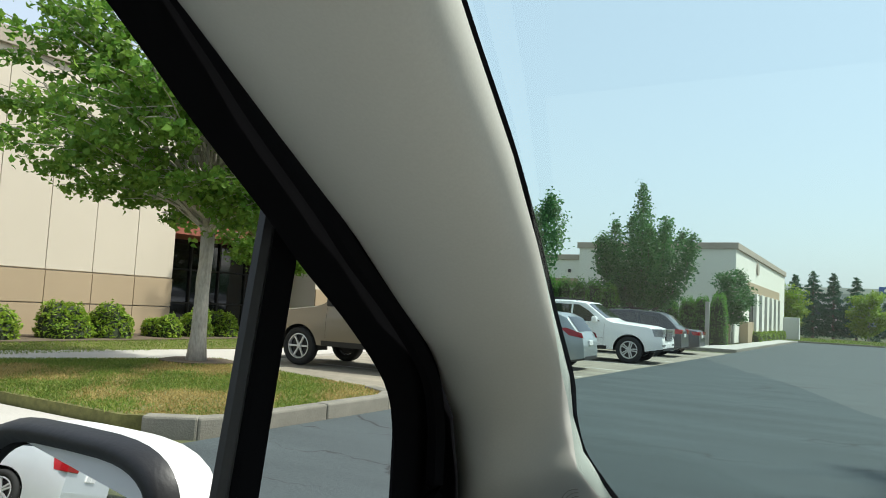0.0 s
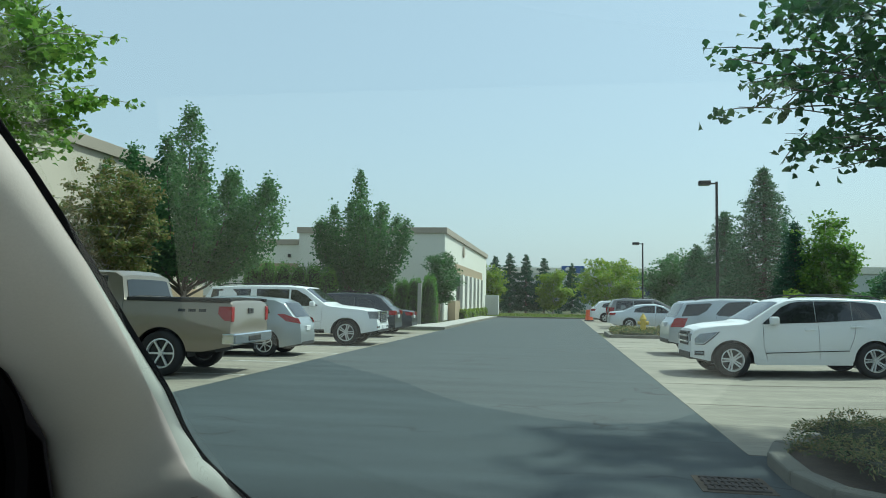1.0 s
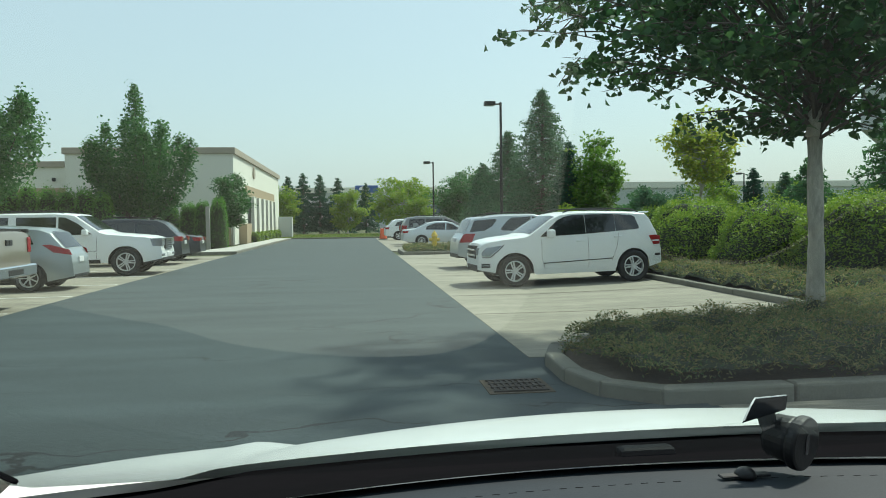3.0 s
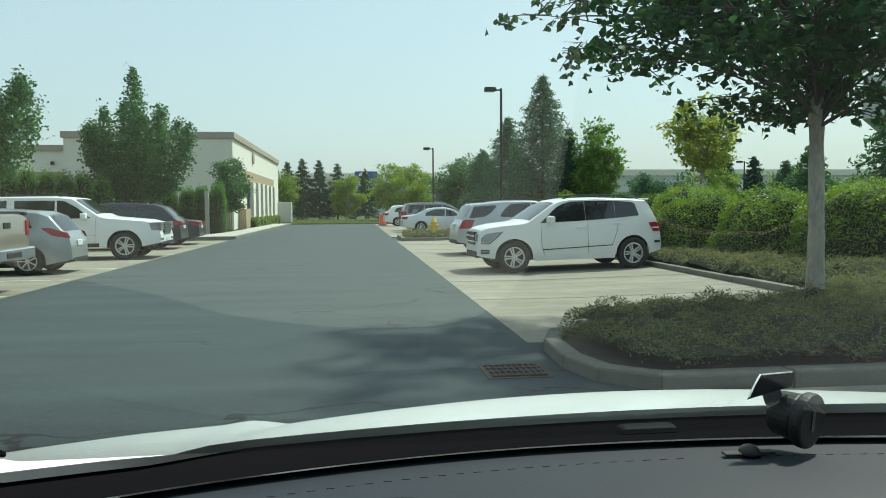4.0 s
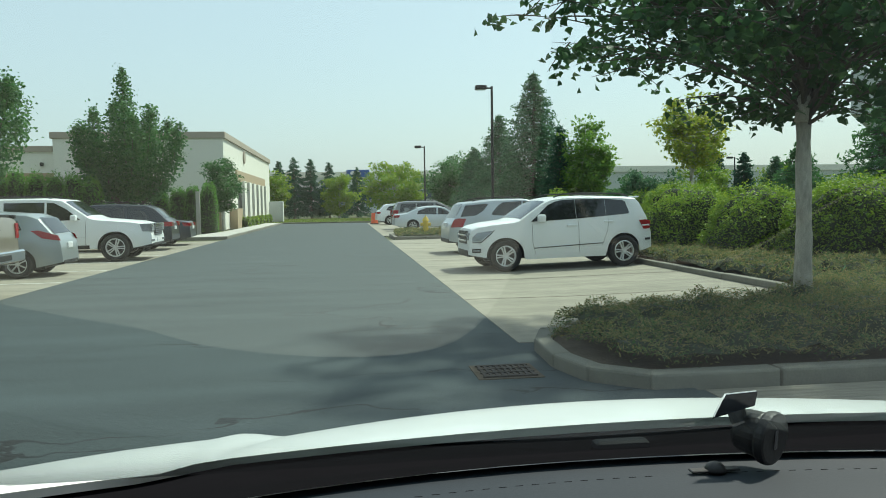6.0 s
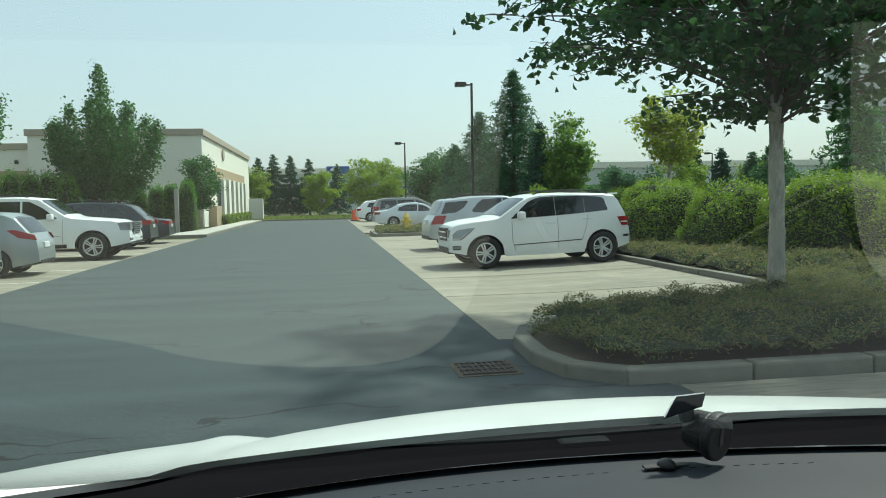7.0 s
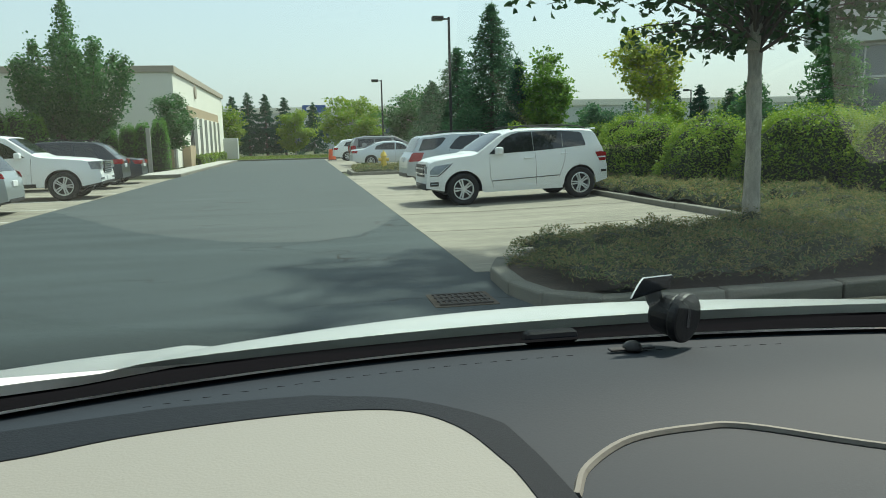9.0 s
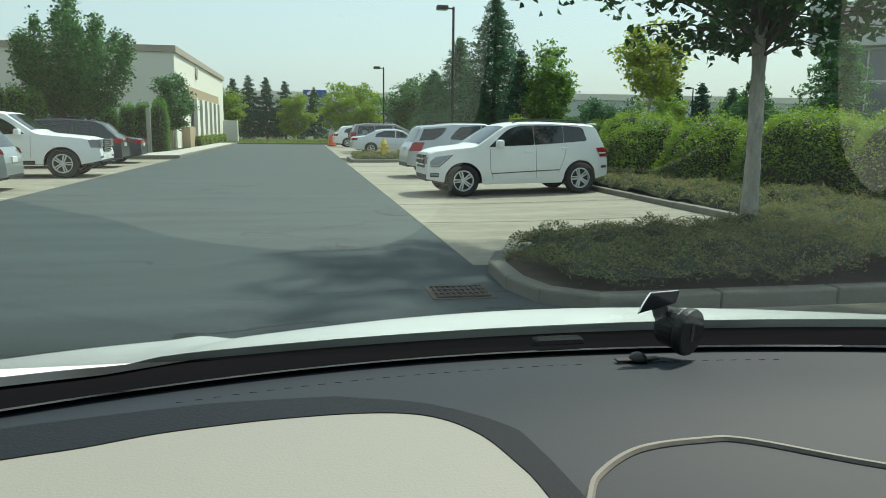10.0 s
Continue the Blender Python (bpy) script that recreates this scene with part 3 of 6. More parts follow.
def vehicle(name, m, label, spec):
    """A parked car from its outline; spec holds profile, windows and fittings."""
    c = thing(name, m, label, spec["category"])
    s = Shape(spec["L"], spec["W"], spec["top"], spec["belt"], spec["sill"], spec["wheels"], spec["wr"], spec.get("tumble", 0.24), spec.get("plan", 0.16))
    paint = M[spec["paint"]]
    s.skin("body", paint, c)
    part("underbody", boxbm(-s.L / 2 + 0.35, s.L / 2 - 0.35, -s.W * 0.74, s.W * 0.74, s.sill - 0.02, s.sill + 0.40), M["black"], c)
    for w in spec["wheels"]:
        for sg in (1, -1):
            wheel(c, w, sg * (s.W - 0.125), spec["wr"], sg, spec.get("spokes", 5), spec.get("rim", "alloy"))
            # arch liner
            b = bmesh.new()
            a = s.wr * 1.2
            n = 14
            ro = [b.verts.new((w + a * math.cos(math.pi * k / n), sg * (min(s.y(w, s.wr * 1.9), s.y(w + a * 1.15 * math.cos(math.pi * k / n), s.wr * 1.2)) - 0.045), s.wr * 0.6 + a * math.sin(math.pi * k / n) + 0.1)) for k in range(n + 1)]
            ri = [b.verts.new((v.co.x, sg * (s.W - 0.42), v.co.z)) for v in ro]
            for k in range(n):
                b.faces.new((ro[k], ro[k + 1], ri[k + 1], ri[k]))
            b.faces.new(ri)
            part("arch_liner", b, M["black"], c)
    for poly in spec["windows"]:
        s.side("side_window", poly, M["glass_dark"], c, 0.006)
    for x0, x1, inset, nm in spec["screens"]:
        s.over(nm, x0, x1, inset, M["glass_dark"], c, 0.007)
    for pts in spec.get("seams", []):
        strip(s, pts, 0.006, M["lamp_dark"], c, "door_seam", 0.0025)
    for x, z in spec.get("handles", []):
        for sg in (1, -1):
            block("door_handle", x - 0.1, x + 0.1, sg * s.y(x, z) - 0.02, sg * s.y(x, z) + 0.03 * (1 if sg > 0 else 1), z - 0.018, z + 0.018, M[spec.get("handle_mat", spec["paint"])], c, 0.01)
    if "mould" in spec:
        strip(s, spec["mould"], spec.get("mould_width", 0.03), M["black"], c, "side_moulding", 0.01)
    if "cladding" in spec:
        strip(s, spec["cladding"], 0.11, M[spec.get("clad_mat", "black")], c, "sill_cladding", 0.012)
    mx, mz = spec["mirror"]
    for sg in (1, -1):
        y = sg * (s.y(mx, mz) + 0.11)
        mir = block("wing_mirror", mx - 0.06, mx + 0.09, y - 0.11, y + 0.11, mz - 0.01, mz + 0.16, M[spec.get("mirror_mat", spec["paint"])], c, 0.04)
    # rails on the roof
    if spec.get("rails"):
        x0, x1 = spec["rails"]
        for sg in (1, -1):
            pts = [(x0 + (x1 - x0) * i / 8, sg * (s.y(0, s.zt(x0 * 0.5 + x1 * 0.5) - 0.05) - 0.10), s.zt(x0 + (x1 - x0) * i / 8) + (0.05 if 0 < i < 8 else 0.0)) for i in range(9)]
            part("roof_rail", tube(pts, [0.016] * 9, 6), M[spec.get("rail_mat", "black")], c)
    return c, s


def end_block(s, c, name, front, z0, z1, y0, y1, m, deep=0.05, proud=0.012, both=True, label="", bevel=0.012):
    """A fitting on the nose or tail face; y0..y1 measured outwards from the middle."""
    x = s.L / 2
    a, e = (x - deep, x + proud) if front else (-x - proud, -x + deep)
    for sg in ((1, -1) if both else (1,)):
        lo, hi = sorted((sg * y0, sg * y1))
        part(name, boxbm(a, e, lo, hi, z0, z1, bevel, 2), m, c, label)


LEFT_HEAD, RIGHT_HEAD = 183.0, 3.0


def stand(cx, cy, wx, half, nose_west, slope=0.0):
    """Pose of a car whose near wheel, wx along it, touches the ground at cx, cy."""
    a = radians(LEFT_HEAD if nose_west else RIGHT_HEAD)
    side = half if nose_west else -half
    x = cx - (math.cos(a) * wx - math.sin(a) * side)
    y = cy - (math.sin(a) * wx + math.cos(a) * side)
    return pose(x, y, slope * (x - BREAK), 0, 0, math.degrees(a)) @ Matrix.Rotation(math.atan(slope) * (1 if nose_west else -1), 4, 'Y')


def lower(sp, k):
    """The same car with all its heights above the ground scaled by k."""
    for key in ("top", "belt", "handles", "mould", "cladding"):
        if key in sp:
            sp[key] = [(x, z * k) for x, z in sp[key]]
    for key in ("windows", "seams"):
        sp[key] = [[(x, z * k) for x, z in w] for w in sp[key]]
    sp["mirror"] = (sp["mirror"][0], sp["mirror"][1] * k)
    return sp


# white boxy compact SUV
spec = dict(category="car", L=4.22, W=1.80, paint="car_white", sill=0.285, wheels=[1.36, -1.34], wr=0.345, plan=0.33, spokes=5, tumble=0.22,
            top=[(-2.11, 0.50), (-2.10, 0.72), (-2.03, 0.92), (-1.96, 1.12), (-1.80, 1.42), (-1.70, 1.52), (-1.3, 1.556), (-0.55, 1.592), (0.05, 1.588), (0.30, 1.555), (0.50, 1.47), (1.02, 1.135), (1.14, 1.102), (1.63, 1.06), (1.92, 1.01), (2.04, 0.95), (2.09, 0.82), (2.11, 0.55)],
            belt=[(-2.3, 1.14), (-1.46, 1.13), (-0.27, 1.07), (0.75, 1.035), (1.2, 1.00), (2.3, 0.80)],
            windows=[[(0.78, 1.06), (0.38, 1.40), (0.22, 1.47), (0.05, 1.505), (-0.235, 1.51), (-0.245, 1.09)],
                     [(-0.255, 1.09), (-0.245, 1.51), (-0.928, 1.50), (-0.928, 1.125)],
                     [(-0.937, 1.126), (-0.937, 1.50), (-1.34, 1.46), (-1.42, 1.42), (-1.50, 1.18), (-1.47, 1.16)]],
            screens=[(0.42, 1.00, 0.05, "windscreen"), (-1.97, -1.80, 0.12, "rear_window")],
            seams=[[(0.76, 1.0), (0.77, 0.62), (0.70, 0.36)], [(-0.285, 1.05), (-0.285, 0.36)], [(-1.0, 1.1), (-0.95, 0.82), (-0.82, 0.5)]],
            handles=[(-0.12, 0.945), (-0.98, 1.005)], mould=[(0.74, 0.49), (-0.82, 0.54)], mould_width=0.016, cladding=[(0.92, 0.31), (-0.9, 0.31)], clad_mat="car_white",
            mirror=(0.56, 1.05), rails=(-1.55, 0.2))
c, s = vehicle("compact_suv", stand(3.42, 15.5, 1.36, 0.90, True, RISE), "white boxy compact SUV with black roof rails and alloy wheels", spec)
end_block(s, c, "grille", True, 0.62, 0.90, 0.0, 0.36, M["black"], 0.12, 0.02)
for z in (0.69, 0.81):
    end_block(s, c, "grille_bar", True, z - 0.02, z + 0.02, 0.0, 0.36, M["chrome"], 0.08, 0.035)
s.side("headlamp", [(2.04, 0.68), (2.04, 0.76), (1.94, 0.86), (1.62, 0.90), (1.74, 0.80), (1.88, 0.68)], M["lamp_clear"], c, 0.012)
s.side("headlamp_surround", [(2.04, 0.66), (1.88, 0.66), (1.73, 0.79), (1.60, 0.905), (1.58, 0.905), (1.71, 0.78), (1.87, 0.645), (2.04, 0.645)], M["lamp_dark"], c, 0.013)
end_block(s, c, "headlamp", True, 0.70, 0.86, 0.39, 0.57, M["lamp_clear"], 0.10, 0.006)
end_block(s, c, "lower_intake", True, 0.34, 0.48, 0.0, 0.50, M["black"], 0.15, 0.012)
s.side("fog_lamp_recess", [(2.05, 0.43), (2.05, 0.52), (1.88, 0.52), (1.88, 0.43)], M["black"], c, 0.010)
s.side("fog_lamp", [(2.04, 0.465), (2.04, 0.49), (1.89, 0.49), (1.89, 0.465)], M["chrome"], c, 0.016)
s.side("tail_lamp", [(-2.05, 0.80), (-2.00, 0.985), (-1.95, 1.01), (-1.74, 1.0), (-1.86, 0.80)], M["lamp_red"], c, 0.012)
s.side("tail_lamp_band", [(-2.05, 0.87), (-2.04, 0.90), (-1.81, 0.90), (-1.83, 0.87)], M["plate_white"], c, 0.016)
end_block(s, c, "tail_lamp", False, 0.82, 0.98, 0.42, 0.56, M["lamp_red"], 0.14, 0.004)
s.side("rear_moulding", [(-2.07, 0.55), (-2.07, 0.60), (-1.90, 0.60), (-1.90, 0.55)], M["black"], c, 0.014)
part("spoiler", boxbm(-1.84, -1.62, -0.58, 0.58, 1.505, 1.54, 0.012, 2), M["car_white"], c)

# silver crossover, tail to the aisle
spec = dict(category="car", L=4.50, W=1.84, paint="car_silver", sill=0.30, wheels=[1.42, -1.41], wr=0.36, plan=0.27, spokes=5,
            top=[(-2.25, 0.5), (-2.22, 0.86), (-2.08, 1.04), (-1.98, 1.20), (-1.83, 1.47), (-1.72, 1.535), (-0.8, 1.605), (0.1, 1.595), (0.55, 1.48), (1.2, 1.09), (1.4, 1.04), (1.9, 0.95), (2.15, 0.84), (2.25, 0.55)],
            belt=[(-2.4, 1.06), (-1.4, 1.05), (0.5, 1.0), (1.4, 0.93), (2.4, 0.72)],
            windows=[[(1.0, 1.03), (0.58, 1.36), (0.28, 1.48), (0.02, 1.51), (0.0, 1.06)], [(-0.04, 1.06), (-0.02, 1.51), (-0.62, 1.49), (-0.78, 1.38), (-0.98, 1.16), (-0.92, 1.12)],
                     [(-1.90, 1.10), (-1.45, 1.13), (-1.22, 1.26), (-1.06, 1.44), (-1.12, 1.47), (-1.74, 1.435)]],
            screens=[(0.60, 1.15, 0.05, "windscreen"), (-2.06, -1.80, 0.05, "rear_window")],
            seams=[[(1.05, 1.0), (1.03, 0.42)], [(-0.02, 1.02), (-0.02, 0.40)], [(-0.98, 1.1), (-0.92, 0.8), (-0.78, 0.42)]],
            handles=[(0.18, 0.94), (-0.80, 0.98)], cladding=[(1.02, 0.33), (-0.95, 0.33)], clad_mat="black", mirror=(0.88, 1.03), rails=(-1.5, 0.1), rail_mat="pole")
c, s = vehicle("crossover", stand(3.90, 21.5, -1.41, 0.92, False, RISE), "silver crossover parked with its tail to the aisle", spec)
s.side("tail_lamp", [(-2.20, 0.80), (-2.09, 1.03), (-2.0, 1.06), (-1.74, 1.05), (-1.86, 0.80)], M["lamp_red"], c, 0.014)
end_block(s, c, "number_plate", False, 0.80, 0.93, 0.0, 0.16, M["plate_white"], 0.08, 0.012)
end_block(s, c, "rear_bumper", False, 0.34, 0.46, 0.0, 0.62, M["black"], 0.2, 0.012)

# large white SUV, nose to the aisle
spec = dict(category="car", L=5.70, W=2.04, paint="car_white", sill=0.38, wheels=[1.87, -1.43], wr=0.40, plan=0.12, spokes=5, tumble=0.20,
            top=[(-2.85, 0.6), (-2.83, 1.1), (-2.7, 1.5), (-2.5, 1.82), (-1.5, 1.88), (0.0, 1.89), (0.5, 1.84), (1.18, 1.34), (1.35, 1.28), (2.4, 1.18), (2.7, 1.10), (2.8, 0.92), (2.85, 0.7)],
            belt=[(-2.9, 1.24), (1.0, 1.20), (1.5, 1.14), (2.9, 0.94)],
            windows=[[(0.98, 1.24), (0.6, 1.56), (0.28, 1.74), (0.1, 1.75), (0.1, 1.22)], [(0.04, 1.22), (0.04, 1.75), (-1.0, 1.75), (-1.0, 1.23)], [(-1.2, 1.24), (-1.2, 1.75), (-2.45, 1.72), (-2.55, 1.26)]],
            screens=[(0.56, 1.14, 0.06, "windscreen"), (-2.7, -2.55, 0.1, "rear_window")],
            seams=[[(1.12, 1.2), (1.1, 0.5)], [(0.07, 1.2), (0.07, 0.5)], [(-1.05, 1.2), (-0.95, 0.8), (-0.8, 0.5)], [(1.1, 0.74), (-0.9, 0.76)]],
            handles=[(0.25, 1.06), (-0.9, 1.08)], handle_mat="chrome", mirror=(0.82, 1.22), rails=(-2.3, 0.2), rail_mat="pole", cladding=[(1.2, 0.44), (-0.8, 0.44)], clad_mat="pole")
lower(spec, 0.965)
c, s = vehicle("large_suv", stand(-6.46, 21.85, 1.87, 1.02, False), "large white full-size SUV with chrome grille", spec)
end_block(s, c, "grille", True, 0.72, 1.06, 0.0, 0.48, M["black"], 0.12, 0.02)
for z in (0.75, 0.81, 0.87, 0.93, 0.99, 1.04):
    end_block(s, c, "grille_bar", True, z - 0.012, z + 0.012, 0.0, 0.47, M["chrome"], 0.08, 0.035, bevel=0.004)
end_block(s, c, "headlamp", True, 0.84, 1.06, 0.54, 0.92, M["lamp_clear"], 0.25, 0.006)
s.side("headlamp", [(2.8, 0.84), (2.78, 1.03), (2.52, 1.06), (2.6, 0.84)], M["lamp_clear"], c, 0.012)
end_block(s, c, "fog_lamp", True, 0.55, 0.62, 0.55, 0.9, M["chrome"], 0.2, 0.015)
end_block(s, c, "number_plate", True, 0.52, 0.64, 0.0, 0.16, M["plate_white"], 0.08, 0.02)
end_block(s, c, "front_bumper", True, 0.42, 0.5, 0.0, 0.85, M["black"], 0.2, 0.01)

# silver-grey hatchback
spec = dict(category="car", L=4.30, W=1.72, paint="car_hatch", sill=0.22, wheels=[1.30, -1.30], wr=0.31, plan=0.32, spokes=7,
            top=[(-2.15, 0.5), (-2.12, 0.82), (-2.02, 0.98), (-1.72, 1.38), (-1.5, 1.47), (-0.6, 1.54), (0.1, 1.51), (0.6, 1.34), (1.3, 0.98), (1.8, 0.85), (2.05, 0.7), (2.15, 0.45)],
            belt=[(-2.2, 1.0), (0.5, 0.94), (1.4, 0.88), (2.2, 0.62)],
            windows=[[(1.1, 0.96), (0.5, 1.32), (0.1, 1.42), (0.05, 0.96)], [(0.0, 0.96), (0.02, 1.42), (-0.9, 1.40), (-1.05, 1.0)], [(-1.12, 1.02), (-1.0, 1.38), (-1.32, 1.30), (-1.4, 1.1)]],
            screens=[(0.55, 1.2, 0.05, "windscreen"), (-2.0, -1.70, 0.1, "rear_window")],
            seams=[[(1.1, 0.92), (1.05, 0.32)], [(0.02, 0.94), (0.02, 0.32)], [(-0.95, 0.95), (-0.85, 0.4)]], handles=[(0.2, 0.86), (-0.75, 0.88)], mirror=(0.95, 0.95))
lower(spec, 0.955)
c, s = vehicle("hatchback", stand(-7.05, 17.0, -1.30, 0.86, True), "silver-grey hatchback with red tail lamps", spec)
s.side("tail_lamp", [(-2.13, 0.80), (-2.08, 0.92), (-1.72, 1.04), (-1.58, 1.03), (-1.8, 0.86)], M["lamp_red"], c, 0.014)
end_block(s, c, "number_plate", False, 0.62, 0.75, 0.0, 0.16, M["plate_white"], 0.06, 0.012)
end_block(s, c, "rear_bumper", False, 0.28, 0.36, 0.0, 0.50, M["black"], 0.15, 0.012)

# tan pickup
spec = dict(category="truck", L=5.9, W=2.0, paint="car_tan", sill=0.45, wheels=[2.0, -1.68], wr=0.405, plan=0.06, spokes=6, tumble=0.20,
            top=[(-2.95, 0.7), (-2.94, 1.30), (-2.9, 1.36), (-0.98, 1.38), (-0.96, 1.40), (-0.86, 1.80), (-0.72, 1.88), (0.55, 1.92), (0.8, 1.86), (1.42, 1.36), (1.6, 1.30), (2.6, 1.18), (2.9, 1.02), (2.95, 0.7)],
            belt=[(-3, 1.30), (-1, 1.32), (1.3, 1.27), (1.5, 1.2), (3, 0.95)],
            windows=[[(1.2, 1.30), (0.85, 1.62), (0.55, 1.80), (0.3, 1.80), (0.28, 1.28)], [(0.18, 1.28), (0.18, 1.80), (-0.58, 1.78), (-0.62, 1.29)]],
            screens=[(0.86, 1.38, 0.06, "windscreen"), (-0.955, -0.88, 0.14, "rear_window")],
            seams=[[(1.3, 1.25), (1.3, 0.6)], [(0.22, 1.3), (0.22, 0.6)], [(-0.94, 1.36), (-0.94, 0.5)], [(-0.70, 1.3), (-0.70, 0.62)]],
            handles=[(0.4, 1.12), (-0.48, 1.12)], handle_mat="black", mirror=(1.1, 1.28), mirror_mat="black", cladding=[(1.4, 0.5), (-1.1, 0.5)], clad_mat="black")
c, s = vehicle("pickup_truck", stand(-6.98, 12.2, -1.68, 1.0, True), "tan metallic pickup truck with chrome rear bumper", spec)
part("bed_liner", boxbm(-2.86, -1.02, -0.80, 0.80, 1.36, 1.405), M["black"], c)
for sg in (1, -1):
    part("bed_rail", boxbm(-2.93, -1.0, sg * 0.90 - 0.055, sg * 0.90 + 0.055, 1.33, 1.40, 0.02, 2), M["black"], c)
s.side("tail_lamp", [(-2.94, 1.0), (-2.94, 1.25), (-2.72, 1.25), (-2.72, 1.12), (-2.84, 1.0)], M["lamp_red"], c, 0.014)
end_block(s, c, "tail_lamp", False, 0.98, 1.25, 0.80, 0.93, M["lamp_red"], 0.1, 0.014)
end_block(s, c, "rear_bumper", False, 0.58, 0.78, 0.0, 0.96, M["chrome"], 0.16, 0.10, bevel=0.03)
end_block(s, c, "bumper_step", False, 0.62, 0.72, 0.0, 0.30, M["black"], 0.16, 0.112)
end_block(s, c, "tailgate_handle", False, 1.12, 1.22, 0.0, 0.13, M["black"], 0.05, 0.014)
end_block(s, c, "tow_hitch", False, 0.46, 0.56, 0.0, 0.06, M["black"], 0.3, 0.12)
for i, (x, w) in enumerate(((-2.05, 0.13), (-2.24, 0.13), (-2.43, 0.13))):
    s.side("badge_bar", [(x - w / 2, 1.15), (x - w / 2, 1.20), (x + w / 2, 1.20), (x + w / 2, 1.15)], M["black"], c, 0.006, deep=0.01)

# dark wagon-like SUV and dark saloon
SUV = dict(category="car", L=4.85, W=1.88, paint="car_dark", sill=0.28, wheels=[1.42, -1.42], wr=0.35, plan=0.16, spokes=5,
           top=[(-2.42, 0.55), (-2.4, 0.95), (-2.25, 1.12), (-1.85, 1.52), (-1.6, 1.62), (-0.6, 1.68), (0.2, 1.66), (0.7, 1.5), (1.3, 1.12), (1.5, 1.06), (2.1, 0.92), (2.3, 0.8), (2.42, 0.55)],
           belt=[(-2.5, 1.06), (0.5, 1.0), (1.4, 0.95), (2.5, 0.7)],
           windows=[[(1.05, 1.02), (0.6, 1.38), (0.25, 1.53), (0.1, 1.54), (0.08, 1.02)], [(0.03, 1.02), (0.05, 1.54), (-0.85, 1.53), (-0.9, 1.04)], [(-0.95, 1.04), (-0.95, 1.52), (-1.5, 1.42), (-1.7, 1.14)]],
           screens=[(0.72, 1.24, 0.05, "windscreen"), (-2.2, -1.86, 0.1, "rear_window")],
           seams=[[(0.05, 1.0), (0.05, 0.4)]], handles=[(0.25, 0.92), (-0.75, 0.94)], mirror=(0.9, 1.03), rails=(-1.5, 0.1))
SALOON = dict(category="car", L=4.85, W=1.82, paint="car_navy", sill=0.24, wheels=[1.38, -1.38], wr=0.32, plan=0.18, spokes=7,
              top=[(-2.42, 0.5), (-2.4, 0.86), (-2.3, 0.98), (-1.75, 1.04), (-1.0, 1.36), (-0.5, 1.44), (0.1, 1.45), (0.5, 1.36), (1.15, 1.0), (1.4, 0.95), (2.1, 0.82), (2.3, 0.7), (2.42, 0.45)],
              belt=[(-2.5, 0.93), (0.5, 0.92), (1.4, 0.85), (2.5, 0.62)],
              windows=[[(0.95, 0.94), (0.45, 1.25), (0.1, 1.34), (0.06, 0.94)], [(0.0, 0.94), (0.02, 1.34), (-0.6, 1.32), (-1.05, 1.16), (-1.15, 0.97)]],
              screens=[(0.5, 1.1, 0.05, "windscreen"), (-1.68, -1.05, 0.06, "rear_window")],
              seams=[[(0.03, 0.92), (0.03, 0.32)], [(1.02, 0.9), (1.0, 0.35)]], handles=[(0.2, 0.82), (-0.75, 0.84)], mirror=(0.8, 0.94))


def tails(s, c, z0, z1, y0, y1):
    end_block(s, c, "tail_lamp", False, z0, z1, y0, y1, M["lamp_red"], 0.14, 0.012)
    s.side("tail_lamp", [(-s.L / 2 + 0.04, z0), (-s.L / 2 + 0.06, z1), (-s.L / 2 + 0.32, z1), (-s.L / 2 + 0.24, z0)], M["lamp_red"], c, 0.012)
    end_block(s, c, "number_plate", False, z0 - 0.12, z0, 0.0, 0.16, M["plate_white"], 0.06, 0.012)


c, s = vehicle("suv", pose(-8.56, 27.8, 0, 0, 0, LEFT_HEAD), "dark charcoal SUV with red tail lamps", SUV)
tails(s, c, 0.86, 1.02, 0.5, 0.82)
c, s = vehicle("saloon", pose(-8.6, 31.1, 0, 0, 0, LEFT_HEAD), "dark navy saloon car with red tail lamps", SALOON)
tails(s, c, 0.78, 0.92, 0.4, 0.8)
c, s = vehicle("saloon", pose(5.15, 43.2, 0, 0, 0, RIGHT_HEAD), "pale silver saloon car beyond the hydrant", dict(SALOON, paint="car_pale"))
tails(s, c, 0.78, 0.92, 0.45, 0.8)
c, s = vehicle("minivan", pose(5.35, 46.6, 0, 0, 0, RIGHT_HEAD), "grey minivan behind the silver saloon", dict(SUV, paint="car_grey", L=4.95, top=[(-2.47, 0.55), (-2.45, 1.0), (-2.35, 1.3), (-2.15, 1.68), (-1.6, 1.76), (0.3, 1.74), (0.8, 1.5), (1.6, 1.08), (2.2, 0.9), (2.47, 0.55)],
               windows=[[(1.2, 1.02), (0.7, 1.4), (0.2, 1.6), (0.1, 1.02)], [(0.03, 1.02), (0.05, 1.6), (-1.0, 1.6), (-1.0, 1.04)], [(-1.06, 1.04), (-1.06, 1.6), (-2.0, 1.58), (-2.1, 1.08)]], screens=[(0.8, 1.5, 0.05, "windscreen"), (-2.33, -2.16, 0.1, "rear_window")]))
tails(s, c, 0.86, 1.2, 0.68, 0.84)
c, s = vehicle("suv", pose(4.75, 58.4, 0, 0, 0, RIGHT_HEAD), "white SUV far along the aisle", dict(SUV, paint="car_white"))
tails(s, c, 0.86, 1.02, 0.5, 0.82)
